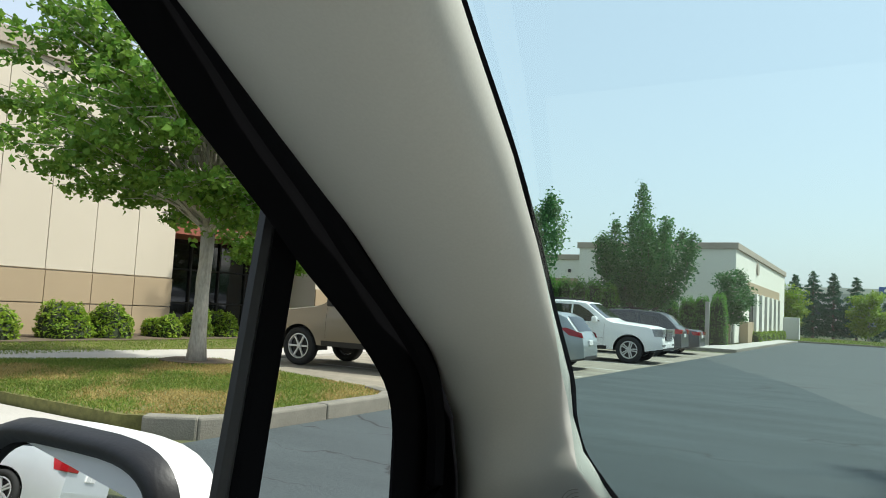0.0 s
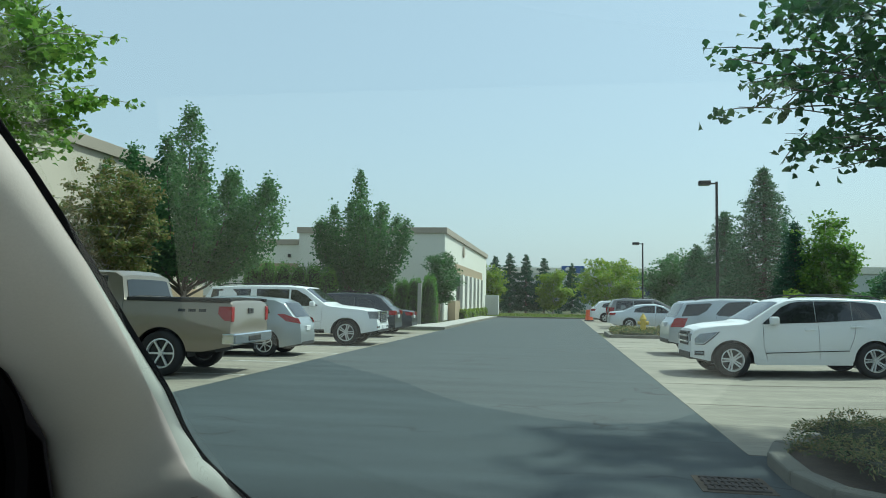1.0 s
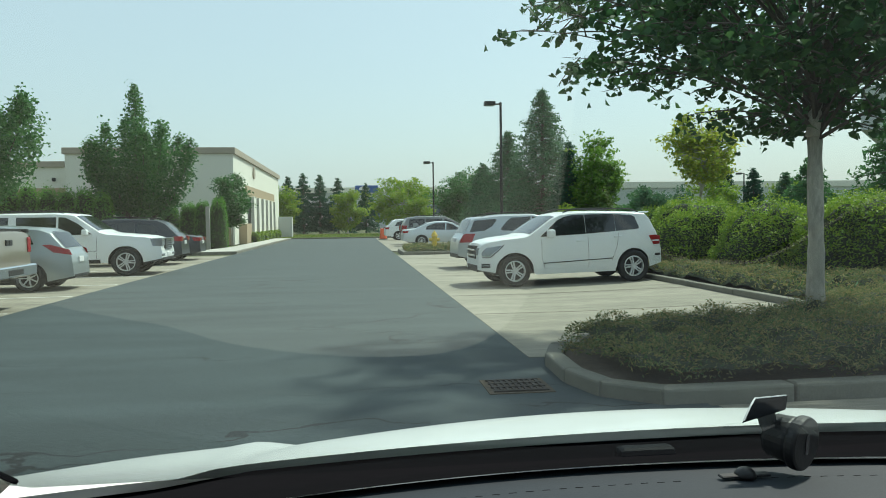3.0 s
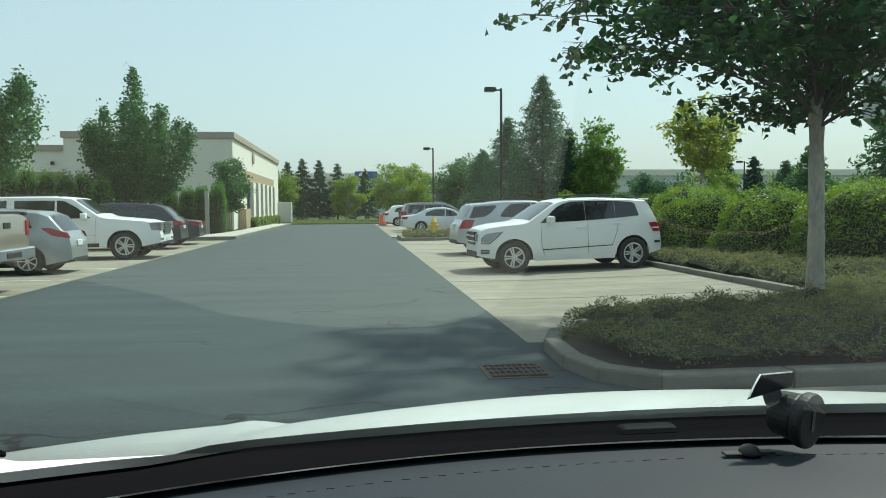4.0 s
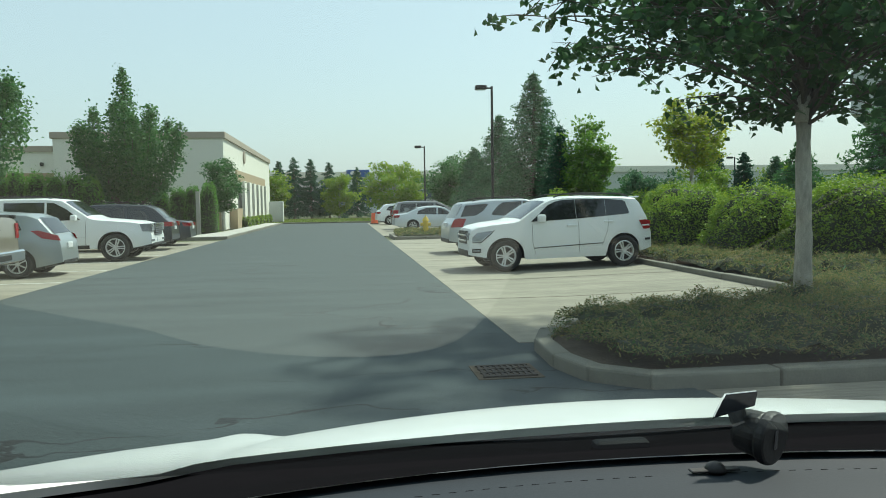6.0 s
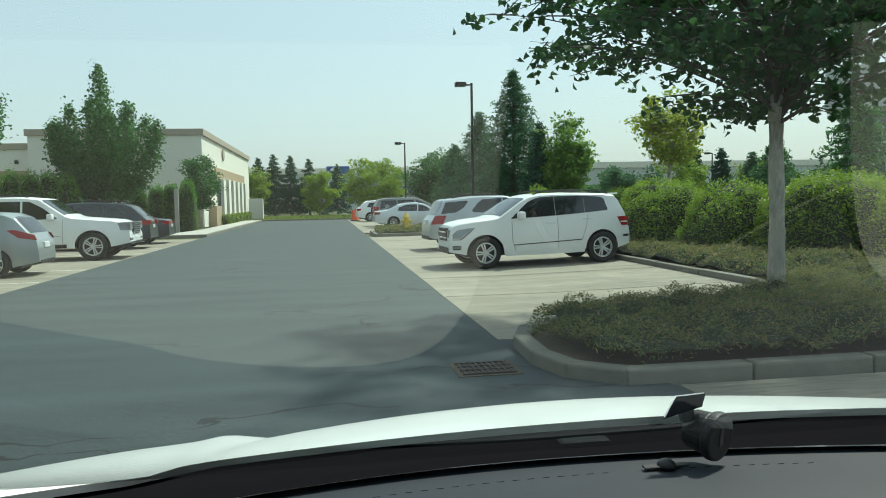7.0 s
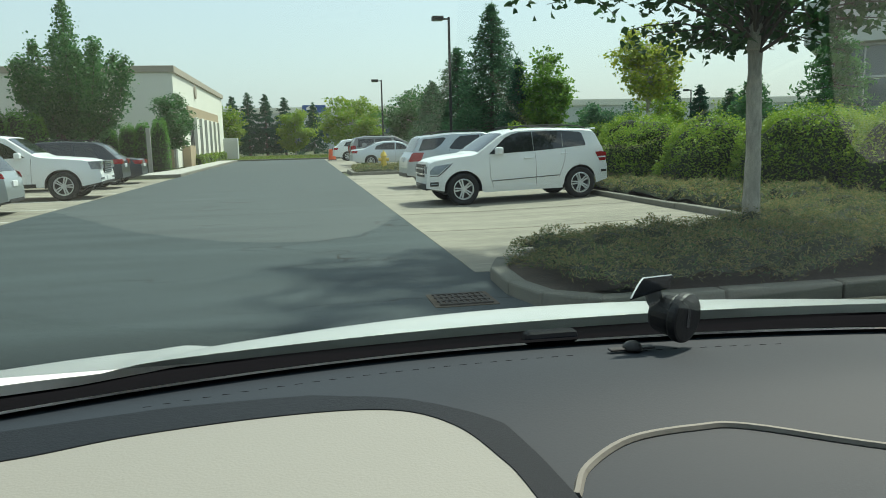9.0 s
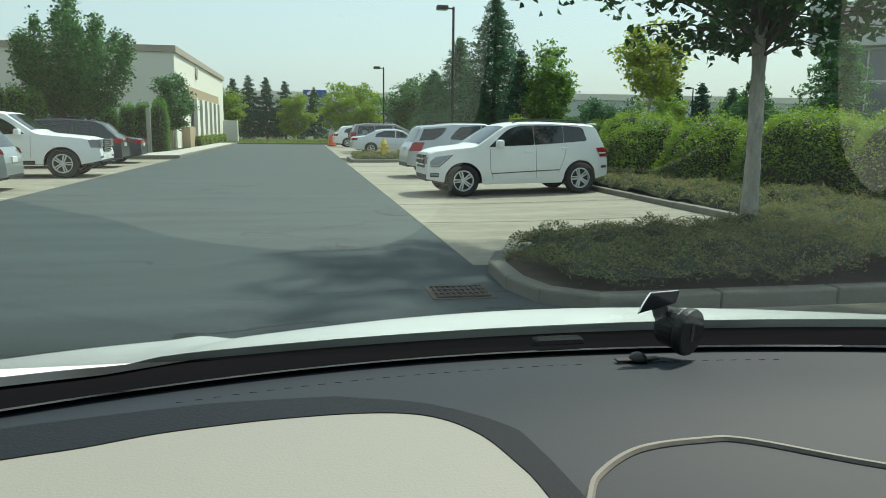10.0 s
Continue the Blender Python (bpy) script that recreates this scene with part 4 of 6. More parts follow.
# seen only in the wing mirror
c, s = vehicle("suv", pose(-13.8, -7.4, 0, 0, 0, LEFT_HEAD - 25), "silver-white SUV parked behind, seen in the mirror", dict(SUV, paint="car_pale"))
tails(s, c, 0.86, 1.05, 0.5, 0.86)
c, s = vehicle("saloon", pose(-12.2, -3.9, 0, 0, 0, LEFT_HEAD - 25), "dark red saloon car parked behind, seen in the mirror", dict(SALOON, paint="car_red"))
tails(s, c, 0.78, 0.92, 0.45, 0.8)
# orange barrel
ob = thing("traffic_barrel", pose(2.3, 60.6, 0), "orange traffic barrel at the edge of the aisle", "barrel")
part("drum", cylbm(0.30, 0.24, 0.85, Matrix.Translation((0, 0, 0.48)), 18, bevel=0.03), M["orange"], ob)
part("base", cylbm(0.40, 0.38, 0.08, Matrix.Translation((0, 0, 0.04)), 16), M["black"], ob)

# ---- buildings ----
def wall_block(name, m, parent, x0, x1, y0, y1, z0, z1, label="", bevel=0.01):
    return part(name, boxbm(x0, x1, y0, y1, z0, z1, bevel), m, parent, label)


# near building on the west side: tilt-up panels, tan base band, recessed entrance
A = thing("office_building", Matrix.Translation((-19, 10, 0)), "cream tilt-up office building with tan base and dark entrance", "building")
# local: x 0 is the street face, y along the street
wall_block("wall", M["cream"], A, -9, -0.06, -10.5, 5.5, 0, 7.8)
for k in range(-16, 4):
    y0, y1 = 5.48 - (4 - k) * 1.36, 5.48 - (3 - k) * 1.36
    if y0 < -10.5:
        continue
    wall_block("wall_panel", M["cream"], A, -0.06, 0.0, y0 + 0.008, y1 - 0.008, 1.83, 7.4, bevel=0.006)
    wall_block("wall_panel", M["tan"], A, -0.06, 0.03, y0 + 0.008, y1 - 0.008, 0.95, 1.79, bevel=0.006)
    wall_block("wall_panel", M["tan"], A, -0.06, 0.02, y0 + 0.008, y1 - 0.008, 0.0, 0.92, bevel=0.006)
wall_block("cornice", M["cornice"], A, -9, 0.12, -10.6, 5.6, 7.4, 7.85)
# entrance recess and the wing beyond it
wall_block("entrance_wall", M["glass_dark"], A, -3.2, -2.6, 5.5, 12.5, 0, 3.3, "dark glazed entrance front")
for k in range(6):
    wall_block("entrance_mullion", M["black"], A, -2.6, -2.52, 5.6 + k * 1.35, 5.68 + k * 1.35, 0, 3.3)
for z in (1.0, 2.2):
    wall_block("entrance_transom", M["black"], A, -2.6, -2.53, 5.5, 12.5, z, z + 0.06)
wall_block("entrance_canopy", M["redpanel"], A, -3.2, -0.7, 5.5, 12.5, 3.3, 4.7, "red-brown canopy panel")
wall_block("entrance_upper_wall", M["cream"], A, -9, -1.2, 5.5, 12.5, 4.7, 7.8)
wall_block("wall", M["cream"], A, -9, -0.2, 12.5, 27.5, 0, 7.4)
wall_block("wall_band", M["tan"], A, -0.2, -0.14, 12.5, 27.5, 0, 1.8)
wall_block("cornice", M["cornice"], A, -9, -0.05, 12.4, 27.6, 7.4, 7.9)
for z, w in ((2.62, 0.42), (2.46, 0.30), (2.0, 0.5), (1.85, 0.38)):
    wall_block("sign_bar", M["plate_white"], A, -2.5, -2.49, 6.3, 6.3 + w, z, z + 0.05, "pale unreadable lettering bar", 0.0)

# building at the bend of the aisle
B = thing("warehouse_building", Matrix.Translation((-8.15, 52, 0)), "warm white warehouse with beige cornice and tall dark windows", "building")
wall_block("wall", M["white_wall"], B, -11.0, -0.05, 0, 30, 0, 6.4)
wall_block("wall", M["white_wall"], B, -40, -11.0, 0.4, 24, 0, 5.6)
wall_block("cornice", M["cornice"], B, -11.15, 0.1, -0.12, 30.1, 6.25, 6.68)
wall_block("cornice", M["cornice"], B, -40, -11.15, 0.28, 24, 5.4, 5.8)
wall_block("wall_band", M["tan"], B, -40, -0.3, -0.03, 0.05, 0, 1.5)
wall_block("wall_band", M["tan"], B, -40, -9.0, 0.22, 0.45, 3.4, 4.0)
wall_block("corner_pier", M["tan"], B, -0.8, 0.5, 2.0, 4.6, 0, 1.45)
for k in range(6):
    y = 6.3 + k * 3.1
    win = wall_block("window", M["glass_dark"], B, -0.1, -0.02, y, y + 1.5, 0.65, 3.35)
    for dy in (0.0, 0.72, 1.42):
        wall_block("window_frame", M["black"], win, -0.03, 0.0, y + dy, y + dy + 0.08, 0.65, 3.35, bevel=0.0)
    wall_block("pier", M["white_wall"], B, -0.1, 0.25, y + 1.62, y + 2.98, 0, 3.6)
wall_block("wall_band", M["tan"], B, -0.1, 0.06, 5.2, 24.6, 3.5, 4.35)
wall_block("wall_base", M["tan"], B, -0.1, 0.30, 5.0, 25.0, 0, 0.62)
part("wall_emblem", cylbm(0.5, 0.5, 0.1, Matrix.Translation((0.02, 10.0, 5.6)) @ Matrix.Rotation(math.pi / 2, 4, 'Y'), 20), M["cornice"], B)
part("wall_lamp", boxbm(-11.95, -11.75, 0.2, 0.42, 4.45, 4.7, 0.03), M["black"], B)
ut = thing("utility_cabinet", pose(-7.1, 77.5, 0), "pale grey utility cabinet by the building", "cabinet")
part("body", boxbm(-0.7, 0.7, -0.5, 0.5, 0, 2.1, 0.04, 2), M["grey_wall"], ut)
part("door", boxbm(-0.6, 0.6, -0.53, -0.5, 0.15, 1.95, 0.01), M["grey_wall"], ut)

# distant buildings
D = thing("distant_building", Matrix.Translation((2, 165, 0)), "distant pale building with a blue roof sign", "building")
wall_block("wall", M["grey_wall"], D, -30, 30, 0, 20, 0, 8.0)
wall_block("roof_edge", M["white_wall"], D, -30, 30, -0.3, 20, 8.0, 9.2)
wall_block("window_band", M["glass_blue"], D, -28, 28, -0.15, 0.1, 3.0, 5.0)
sg = wall_block("sign", M["blue_sign"], D, -1.8, 3.2, -0.6, -0.32, 8.0, 9.6, "blue oval sign panel")
part("sign_oval", cylbm(0.62, 0.62, 0.05, Matrix.Translation((0.2, -0.64, 8.8)) @ Matrix.Diagonal((1.9, 1, 1, 1)) @ Matrix.Rotation(math.pi / 2, 4, 'X'), 24), M["plate_white"], sg)
C = thing("industrial_building", Matrix.Translation((45, 92, 0)), "long low pale grey industrial building", "building")
wall_block("wall", M["grey_wall"], C, -16, 60, 0, 30, 0, 5.4)
wall_block("roof_edge", M["white_wall"], C, -16.2, 60, -0.2, 30, 5.4, 6.2)
wall_block("wall_band", M["cornice"], C, -16, 60, -0.06, 0.02, 2.4, 3.2)
E_ = thing("glass_office_building", Matrix.Translation((30.2, 40, 0)) @ Matrix.Rotation(radians(-42), 4, 'Z'), "grey office building with blue-grey window bands", "building")
wall_block("wall", M["grey_wall"], E_, 0.4, 30, 0.4, 20, 0, 8.6)
wall_block("overhang", M["grey_wall"], E_, -0.6, 30, -0.6, 20, 6.4, 8.9)
for j in range(3):
    for k in range(12):
        pn = wall_block("window", M["glass_blue"], E_, 0.9 + k * 1.7, 2.5 + k * 1.7, 0.3, 0.42, 0.8 + j * 1.85, 2.5 + j * 1.85, bevel=0.0)
for k in range(13):
    wall_block("mullion", M["frame_metal"], E_, 0.82 + k * 1.7, 0.9 + k * 1.7, 0.2, 0.4, 0.6, 6.4, bevel=0.0)
for j in range(4):
    wall_block("transom", M["frame_metal"], E_, 0.4, 22, 0.22, 0.4, 0.68 + j * 1.85, 0.8 + j * 1.85, bevel=0.0)


# ---- lamp posts, hydrant, sign post ----
def lamp_post(x, y, h, label):
    t = thing("street_lamp", pose(x, y, 0), label, "street lamp", "parking lot lamps")
    part("concrete_base", cylbm(0.28, 0.28, 0.75, Matrix.Translation((0, 0, 0.375)), 18, bevel=0.02), M["kerb"], t)
    part("pole", tube([(0, 0, 0.7), (0, 0, h)], [0.075, 0.06], 10), M["pole"], t)
    part("arm", boxbm(-0.35, 0.04, -0.04, 0.04, h - 0.12, h - 0.05, 0.01), M["pole"], t)
    part("lamp_head", boxbm(-0.82, -0.28, -0.2, 0.2, h - 0.16, h + 0.04, 0.03, 2), M["pole"], t)
    part("lens", boxbm(-0.78, -0.34, -0.16, 0.16, h - 0.175, h - 0.158), M["lamp_clear"], t)
    return t


lamp_post(7.25, 36.0, 7.25, "tall dark parking lot lamp on a concrete base")
lamp_post(6.65, 62.0, 6.45, "tall dark parking lot lamp farther along")
lamp_post(40, 72, 6.0, "distant dark lamp post")
hy = thing("fire_hydrant", pose(3.62, 33.6, 0.1), "yellow painted fire hydrant on the island", "hydrant")
part("barrel", cylbm(0.13, 0.12, 0.62, Matrix.Translation((0, 0, 0.35)), 16), M["yellow"], hy)
part("base_flange", cylbm(0.19, 0.19, 0.06, Matrix.Translation((0, 0, 0.04)), 16, bevel=0.015), M["yellow"], hy)
part("bonnet", cylbm(0.17, 0.07, 0.2, Matrix.Translation((0, 0, 0.75)), 16, bevel=0.02), M["yellow"], hy)
part("operating_nut", cylbm(0.035, 0.03, 0.07, Matrix.Translation((0, 0, 0.88)), 6), M["yellow"], hy)
for a in (0, 90, 180):
    part("outlet", cylbm(0.075, 0.075, 0.14, Matrix.Rotation(radians(a), 4, 'Z') @ Matrix.Translation((0.17, 0, 0.5)) @ Matrix.Rotation(math.pi / 2, 4, 'Y'), 12, bevel=0.012), M["yellow"], hy)
sp = thing("sign_post", pose(-8.3, 43.3, 0.0), "pale wooden sign post by the clipped trees", "post")
part("post", boxbm(-0.11, 0.11, -0.08, 0.08, 0, 2.45, 0.015), M["walk"], sp)


# ---- planting ----
def tube_tree(t, paths, m):
    b = bmesh.new()
    for pts, r0, r1, n in paths:
        tube(pts, [r0 + (r1 - r0) * i / (len(pts) - 1) for i in range(len(pts))], n, b)
    return b


def tree(name, x, y, z0, label, fork, r, cz, rx, rz, nb, per, leaf, lm, bark="bark", lean=0.0, spread=0.28, off=(0, 0), seed=1, twigs=8, lobed=False, twig_bark=""):
    """Tapered trunk, limbs out to a crown of leaf sprays."""
    rd = np.random.default_rng(seed)
    t = thing(name, Matrix.Translation((x, y, z0)), label, "tree")
    top = cz + rz * 0.6
    trunk = [(lean * h / fork * 0.5 + rd.normal() * 0.005, rd.normal() * 0.005, h) for h in np.linspace(0, fork, 6)]
    rad = [r * 1.45, r * 1.08, r, r * 0.96, r * 0.93, r * 0.95]
    b = tube(trunk, rad, 12)
    ex = trunk[-1][0]
    lead = [(ex + (off[0] - ex) * q * 0.7 + rd.normal() * 0.05, off[1] * q * 0.7 + rd.normal() * 0.05, fork + (top - fork) * q) for q in np.linspace(0, 1, 6)]
    tube(lead, [r * 0.85 * (1 - 0.85 * q) for q in np.linspace(0, 1, 6)], 8, b)
    part("trunk", b, M[bark], t, smooth=True)
    pts = []
    lb = bmesh.new()
    for i in range(nb):
        a = 2 * math.pi * (i * 0.381966 + rd.uniform(-0.06, 0.06))
        u = rd.uniform(-1, 1)
        e = math.sqrt(1 - u * u) * rx * rd.uniform(0.72, 1.08)
        tip = np.array([off[0] + math.cos(a) * e, off[1] + math.sin(a) * e, cz + u * rz * rd.uniform(0.8, 1.05)])
        h = fork + (min(tip[2], top) - fork) * rd.uniform(0.0, 0.45)
        q = (h - fork) / max(top - fork, 0.1)
        st = np.array([ex + (off[0] - ex) * q * 0.7, off[1] * q * 0.7, h if q > 0.02 else fork - 0.05])
        mid = st + (tip - st) * 0.5 + np.array([0, 0, 0.14 * np.linalg.norm(tip - st)]) + rd.normal(size=3) * 0.08
        cur = [tuple((1 - s_) ** 2 * st + 2 * s_ * (1 - s_) * mid + s_ * s_ * tip) for s_ in np.linspace(0, 1, 6)]
        r0 = r * rd.uniform(0.14, 0.34)
        tube(cur, [r0 * (1 - 0.88 * s_) for s_ in np.linspace(0, 1, 6)], 5, lb)
        # side twigs held out flat, with leaves hanging along them
        for k in range(twigs):
            s_ = rd.uniform(0.35, 1.0)
            c0 = (1 - s_) ** 2 * st + 2 * s_ * (1 - s_) * mid + s_ * s_ * tip
            w = rd.uniform(0, 2 * math.pi)
            out = np.array([c0[0] - off[0], c0[1] - off[1], 0.0])
            d = np.array([math.cos(w), math.sin(w), rd.uniform(-0.35, 0.3)]) * 0.8 + out / (np.linalg.norm(out) + 0.3) * 0.7
            d *= spread * rd.uniform(1.4, 2.6) / np.linalg.norm(d)
            tube([tuple(c0), tuple(c0 + d * 0.6 + np.array([0, 0, 0.02])), tuple(c0 + d)], [0.011, 0.008, 0.003], 4, lb)
            q = rd.uniform(0.1, 1.08, per)[:, None]
            pts.append(c0 + d * q + rd.normal(size=(per, 3)) * leaf * np.array([0.75, 0.75, 0.5]) - np.array([0, 0, leaf * 0.45]))
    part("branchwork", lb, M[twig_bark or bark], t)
    leaves("crown", np.concatenate(pts), leaf, M[lm], t, aspect=0.72, lobed=lobed)
    return t


def pear(x, y, z0, label, h, rx, spires, per, seed, fork=1.3, r=0.14, leaf=0.15, lm="leaf_pear"):
    """Upright pear: steep limbs, each clothed in a pointed spindle of leaves."""
    rd = np.random.default_rng(seed)
    t = thing("tree", Matrix.Translation((x, y, z0)), label, "tree")
    part("trunk", tube([(0, 0, 0), (0.02, 0.01, fork * 0.5), (0, 0, fork), (0.02, 0, h * 0.5), (0, 0, h * 0.85)], [r * 1.3, r, r * 0.95, r * 0.5, 0.02], 10), M["bark_dark"], t, smooth=True)
    lb, pts = bmesh.new(), []
    for i in range(spires):
        a = i * 2.39996 + rd.uniform(-0.25, 0.25)
        e = 0.0 if i == 0 else rx * (0.30 + 0.70 * math.sqrt(i / spires)) * rd.uniform(0.88, 1.06)
        top = h if i == 0 else h * (0.90 - 0.24 * (e / rx) ** 1.6) * rd.uniform(0.86, 1.04)
        tip = np.array([math.cos(a) * e, math.sin(a) * e, top])
        st = np.array([0.0, 0.0, fork * rd.uniform(0.75, 1.3)])
        mid = np.array([tip[0] * 0.92, tip[1] * 0.92, fork + (top - fork) * 0.30])
        cur = lambda q: (1 - q) ** 2 * st + 2 * q * (1 - q) * mid + q * q * tip
        tube([tuple(cur(q)) for q in np.linspace(0, 0.95, 7)], [r * 0.42 * (1 - 0.9 * q) for q in np.linspace(0, 1, 7)], 5, lb)
        wide = (1.0 if i == 0 else rd.uniform(0.62, 0.95)) * rx * 0.34
        n_ = int(per * (1.7 if i == 0 else 1.0))
        for q in rd.uniform(0.24, 1.0, n_ // 9):
            w = wide * (math.sin(math.pi * min(1.0, (q - 0.12) / 0.88) ** 1.25) ** 0.75 * 0.95 + 0.05)
            d = rd.normal(size=3)
            d = d / np.linalg.norm(d) * w * rd.uniform(0.55, 1.0)
            pts.append(cur(q) + d * np.array([1, 1, 0.6]) + rd.normal(size=(9, 3)) * leaf * np.array([0.8, 0.8, 1.1]))
    part("branchwork", lb, M["bark_dark"], t)
    leaves("crown", np.concatenate(pts), leaf, M[lm], t, aspect=0.75, droop=0.1)
    return t


def conifer(x, y, h, w0, label, n=70, lm="leaf_fir", seed=1, leaf=0.3, open_=0.0):
    rd = np.random.default_rng(seed)
    w = w0 * 1.35
    t = thing("conifer", pose(x, y, -0.05), label, "tree")
    part("trunk", tube([(0, 0, 0), (0, 0, h * 0.5), (0.03, 0, h)], [h * 0.022, h * 0.014, 0.01], 8), M["bark_dark"], t)
    pts = []
    b = bmesh.new()
    for i in range(n):
        q = (i + rd.uniform()) / n
        z = h * (0.08 + 0.9 * q)
        ln_ = w * (1 - q) ** 0.85 * rd.uniform(0.7, 1.12) + 0.12
        a = i * 2.39996 + rd.uniform(-0.3, 0.3)
        tip = np.array([math.cos(a) * ln_, math.sin(a) * ln_, z - ln_ * 0.22 + rd.uniform(-0.1, 0.15)])
        tube([(0, 0, z), tuple(tip)], [0.03, 0.006], 4, b)
        k = int(16 + ln_ * 60)
        s_ = rd.uniform(0.1, 1.0, k) ** 0.7
        base = np.array([0, 0, z])
        pts.append(base + (tip - base) * s_[:, None] + rd.normal(size=(k, 3)) * np.array([0.16, 0.16, 0.11]) * (0.5 + ln_ * 0.35))
    part("branchwork", b, M["bark_dark"], t)
    leaves("crown", np.concatenate(pts), leaf, M[lm], t, aspect=0.35, droop=0.2, up=0.2)
    return t


def bumpy(v, amt, freq, seed=0.0):
    return amt * noise.noise(Vector(v) * freq + Vector((seed, seed * 1.7, 0)))


def shrub(name, label, x0, x1, y0, y1, z0, h, count, leaf, lm, cat="hedge", group="", rot=0.0, amt=0.18, seed=0.0, power=3.0):
    """Rounded clipped mass: twig core coloured as inner shade, inside a coat of leaves."""
    cx, cy = (x0 + x1) / 2, (y0 + y1) / 2
    a, c = (x1 - x0) / 2, (y1 - y0) / 2
    t = thing(name, Matrix.Translation((cx, cy, z0)) @ Matrix.Rotation(rot, 4, 'Z'), label, cat, group)

    def surf(u, v, grow=1.0):
        th, ph = 2 * math.pi * u, math.pi / 2 * v
        ct, st, cp, sp_ = math.cos(th), math.sin(th), math.cos(ph), math.sin(ph)
        e = 2 / power
        f = lambda k: math.copysign(abs(k) ** e, k)
        q = Vector((f(ct) * f(cp) * a, f(st) * f(cp) * c, f(sp_) * h))
        k = grow * (1 + bumpy((q.x + cx, q.y + cy, q.z), amt, 1.6, seed) + bumpy((q.x + cx, q.y + cy, q.z), amt * 0.6, 4.5, seed))
        return (q.x * k, q.y * k, max(q.z * k, 0.0))
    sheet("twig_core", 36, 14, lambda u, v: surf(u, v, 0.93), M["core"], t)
    pts = []
    for _ in range(count):
        u = random.random()
        v = math.asin(random.random()) / (math.pi / 2) if random.random() < 0.55 else random.random() * 0.75
        g = 1 + random.gauss(0.0, 0.035)
        pts.append(surf(u, v, g))
    leaves("foliage", pts, leaf, M[lm], t, droop=-0.1, up=0.4)
    return t


# tree on the west lawn
tree("tree", -10.95, 9.6, 0.12, "young maple with pale bark and bright green leaves", 2.45, 0.135, 4.85, 3.6, 2.4, 122, 32, 0.125, "leaf_bright", lean=0.1, spread=0.36, off=(0.35, -0.6), seed=3, lobed=True)
tree("tree", -17.2, 17.8, 0.08, "slender leaning tree by the entrance", 2.2, 0.09, 3.9, 1.7, 2.0, 44, 26, 0.14, "leaf_bright", lean=0.9, spread=0.28, seed=5)
tree("tree", -14.9, 22.5, 0.08, "small tree with leaves turning reddish brown", 1.9, 0.09, 3.9, 1.75, 2.2, 56, 36, 0.13, "leaf_red", spread=0.3, seed=8)
pear(-16.2, 30.0, 0.05, "pear tree with several steep limbs and dark leaves", 9.7, 4.0, 14, 3100, 11, r=0.15)
pear(-11.2, 40.0, 0.05, "upright fan-shaped pear tree", 8.45, 2.75, 15, 1900, 14, leaf=0.16)
tree("tree", -7.55, 47.0, 0.08, "small roadside tree beside the white building", 1.6, 0.06, 3.0, 1.1, 1.75, 46, 22, 0.16, "leaf_pear", spread=0.24, seed=17)
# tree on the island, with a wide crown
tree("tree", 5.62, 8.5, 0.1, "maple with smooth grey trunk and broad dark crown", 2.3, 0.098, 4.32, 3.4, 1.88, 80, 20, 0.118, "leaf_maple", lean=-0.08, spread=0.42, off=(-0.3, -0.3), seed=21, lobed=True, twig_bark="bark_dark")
tree("tree", 10.8, 22.0, 0.1, "small tree with yellowing leaves above the hedge", 2.0, 0.05, 3.75, 0.95, 1.1, 44, 17, 0.12, "leaf_yellow", spread=0.2, seed=23)
tree("tree", 12.7, 38.0, 0.0, "young green tree with sparse crown", 1.6, 0.09, 4.2, 1.0, 2.4, 64, 26, 0.17, "leaf_bright", spread=0.3, seed=25)
tree("tree", 5.6, 85.0, 0.0, "broad green tree far along the aisle", 1.6, 0.16, 3.9, 3.9, 3.0, 60, 24, 0.30, "leaf_hedge", spread=0.5, seed=27)
tree("tree", 11.6, 75.0, 0.0, "round dense green tree near the lamp", 1.4, 0.18, 3.6, 3.4, 3.4, 70, 30, 0.28, "leaf_pear", spread=0.45, seed=29)
tree("tree", -0.9, 97.0, 0.0, "green tree in front of the conifers", 1.4, 0.12, 3.4, 2.0, 2.8, 44, 22, 0.28, "leaf_hedge", spread=0.4, seed=31)
tree("tree", -9.3, 92.0, 0.0, "yellowish green tree behind the white building", 1.4, 0.12, 3.6, 2.2, 3.0, 44, 22, 0.28, "leaf_hedge", spread=0.4, seed=33)
tree("tree", 37.2, 60.0, 0.0, "light green tree in the distance", 1.3, 0.1, 3.0, 1.6, 2.0, 34, 18, 0.24, "leaf_hedge", spread=0.35, seed=35)
tree("tree", 25.2, 62.0, 0.0, "grey-green tree in the distance", 1.2, 0.1, 2.6, 2.1, 1.7, 34, 18, 0.24, "leaf_pear", spread=0.4, seed=37)
tree("tree", 29.5, 58.0, 0.0, "bushy green tree in the distance", 1.2, 0.1, 2.8, 2.0, 2.2, 34, 18, 0.24, "leaf_hedge", spread=0.4, seed=39)
tree("tree", -22, -14, 0.0, "green leafy tree behind the parked cars", 2.0, 0.14, 4.6, 2.8, 2.4, 40, 20, 0.2, "leaf_bright", spread=0.4, seed=41)
for i, (x, y, h, w) in enumerate(((-6.8, 100, 8.2, 1.9), (-4.6, 100, 8.0, 1.7), (-2.2, 101, 7.6, 1.8), (-9.0, 103, 8.0, 1.8), (1.6, 104, 7.0, 1.8), (34.2, 60, 5.7, 1.3), (32.3, 61, 5.9, 1.2), (31.2, 60, 6.2, 1.2), (15.5, 66, 6.0, 1.6))):
    conifer(x, y, h, w, "dark green conifer in the distance", 60, seed=50 + i, leaf=0.34)
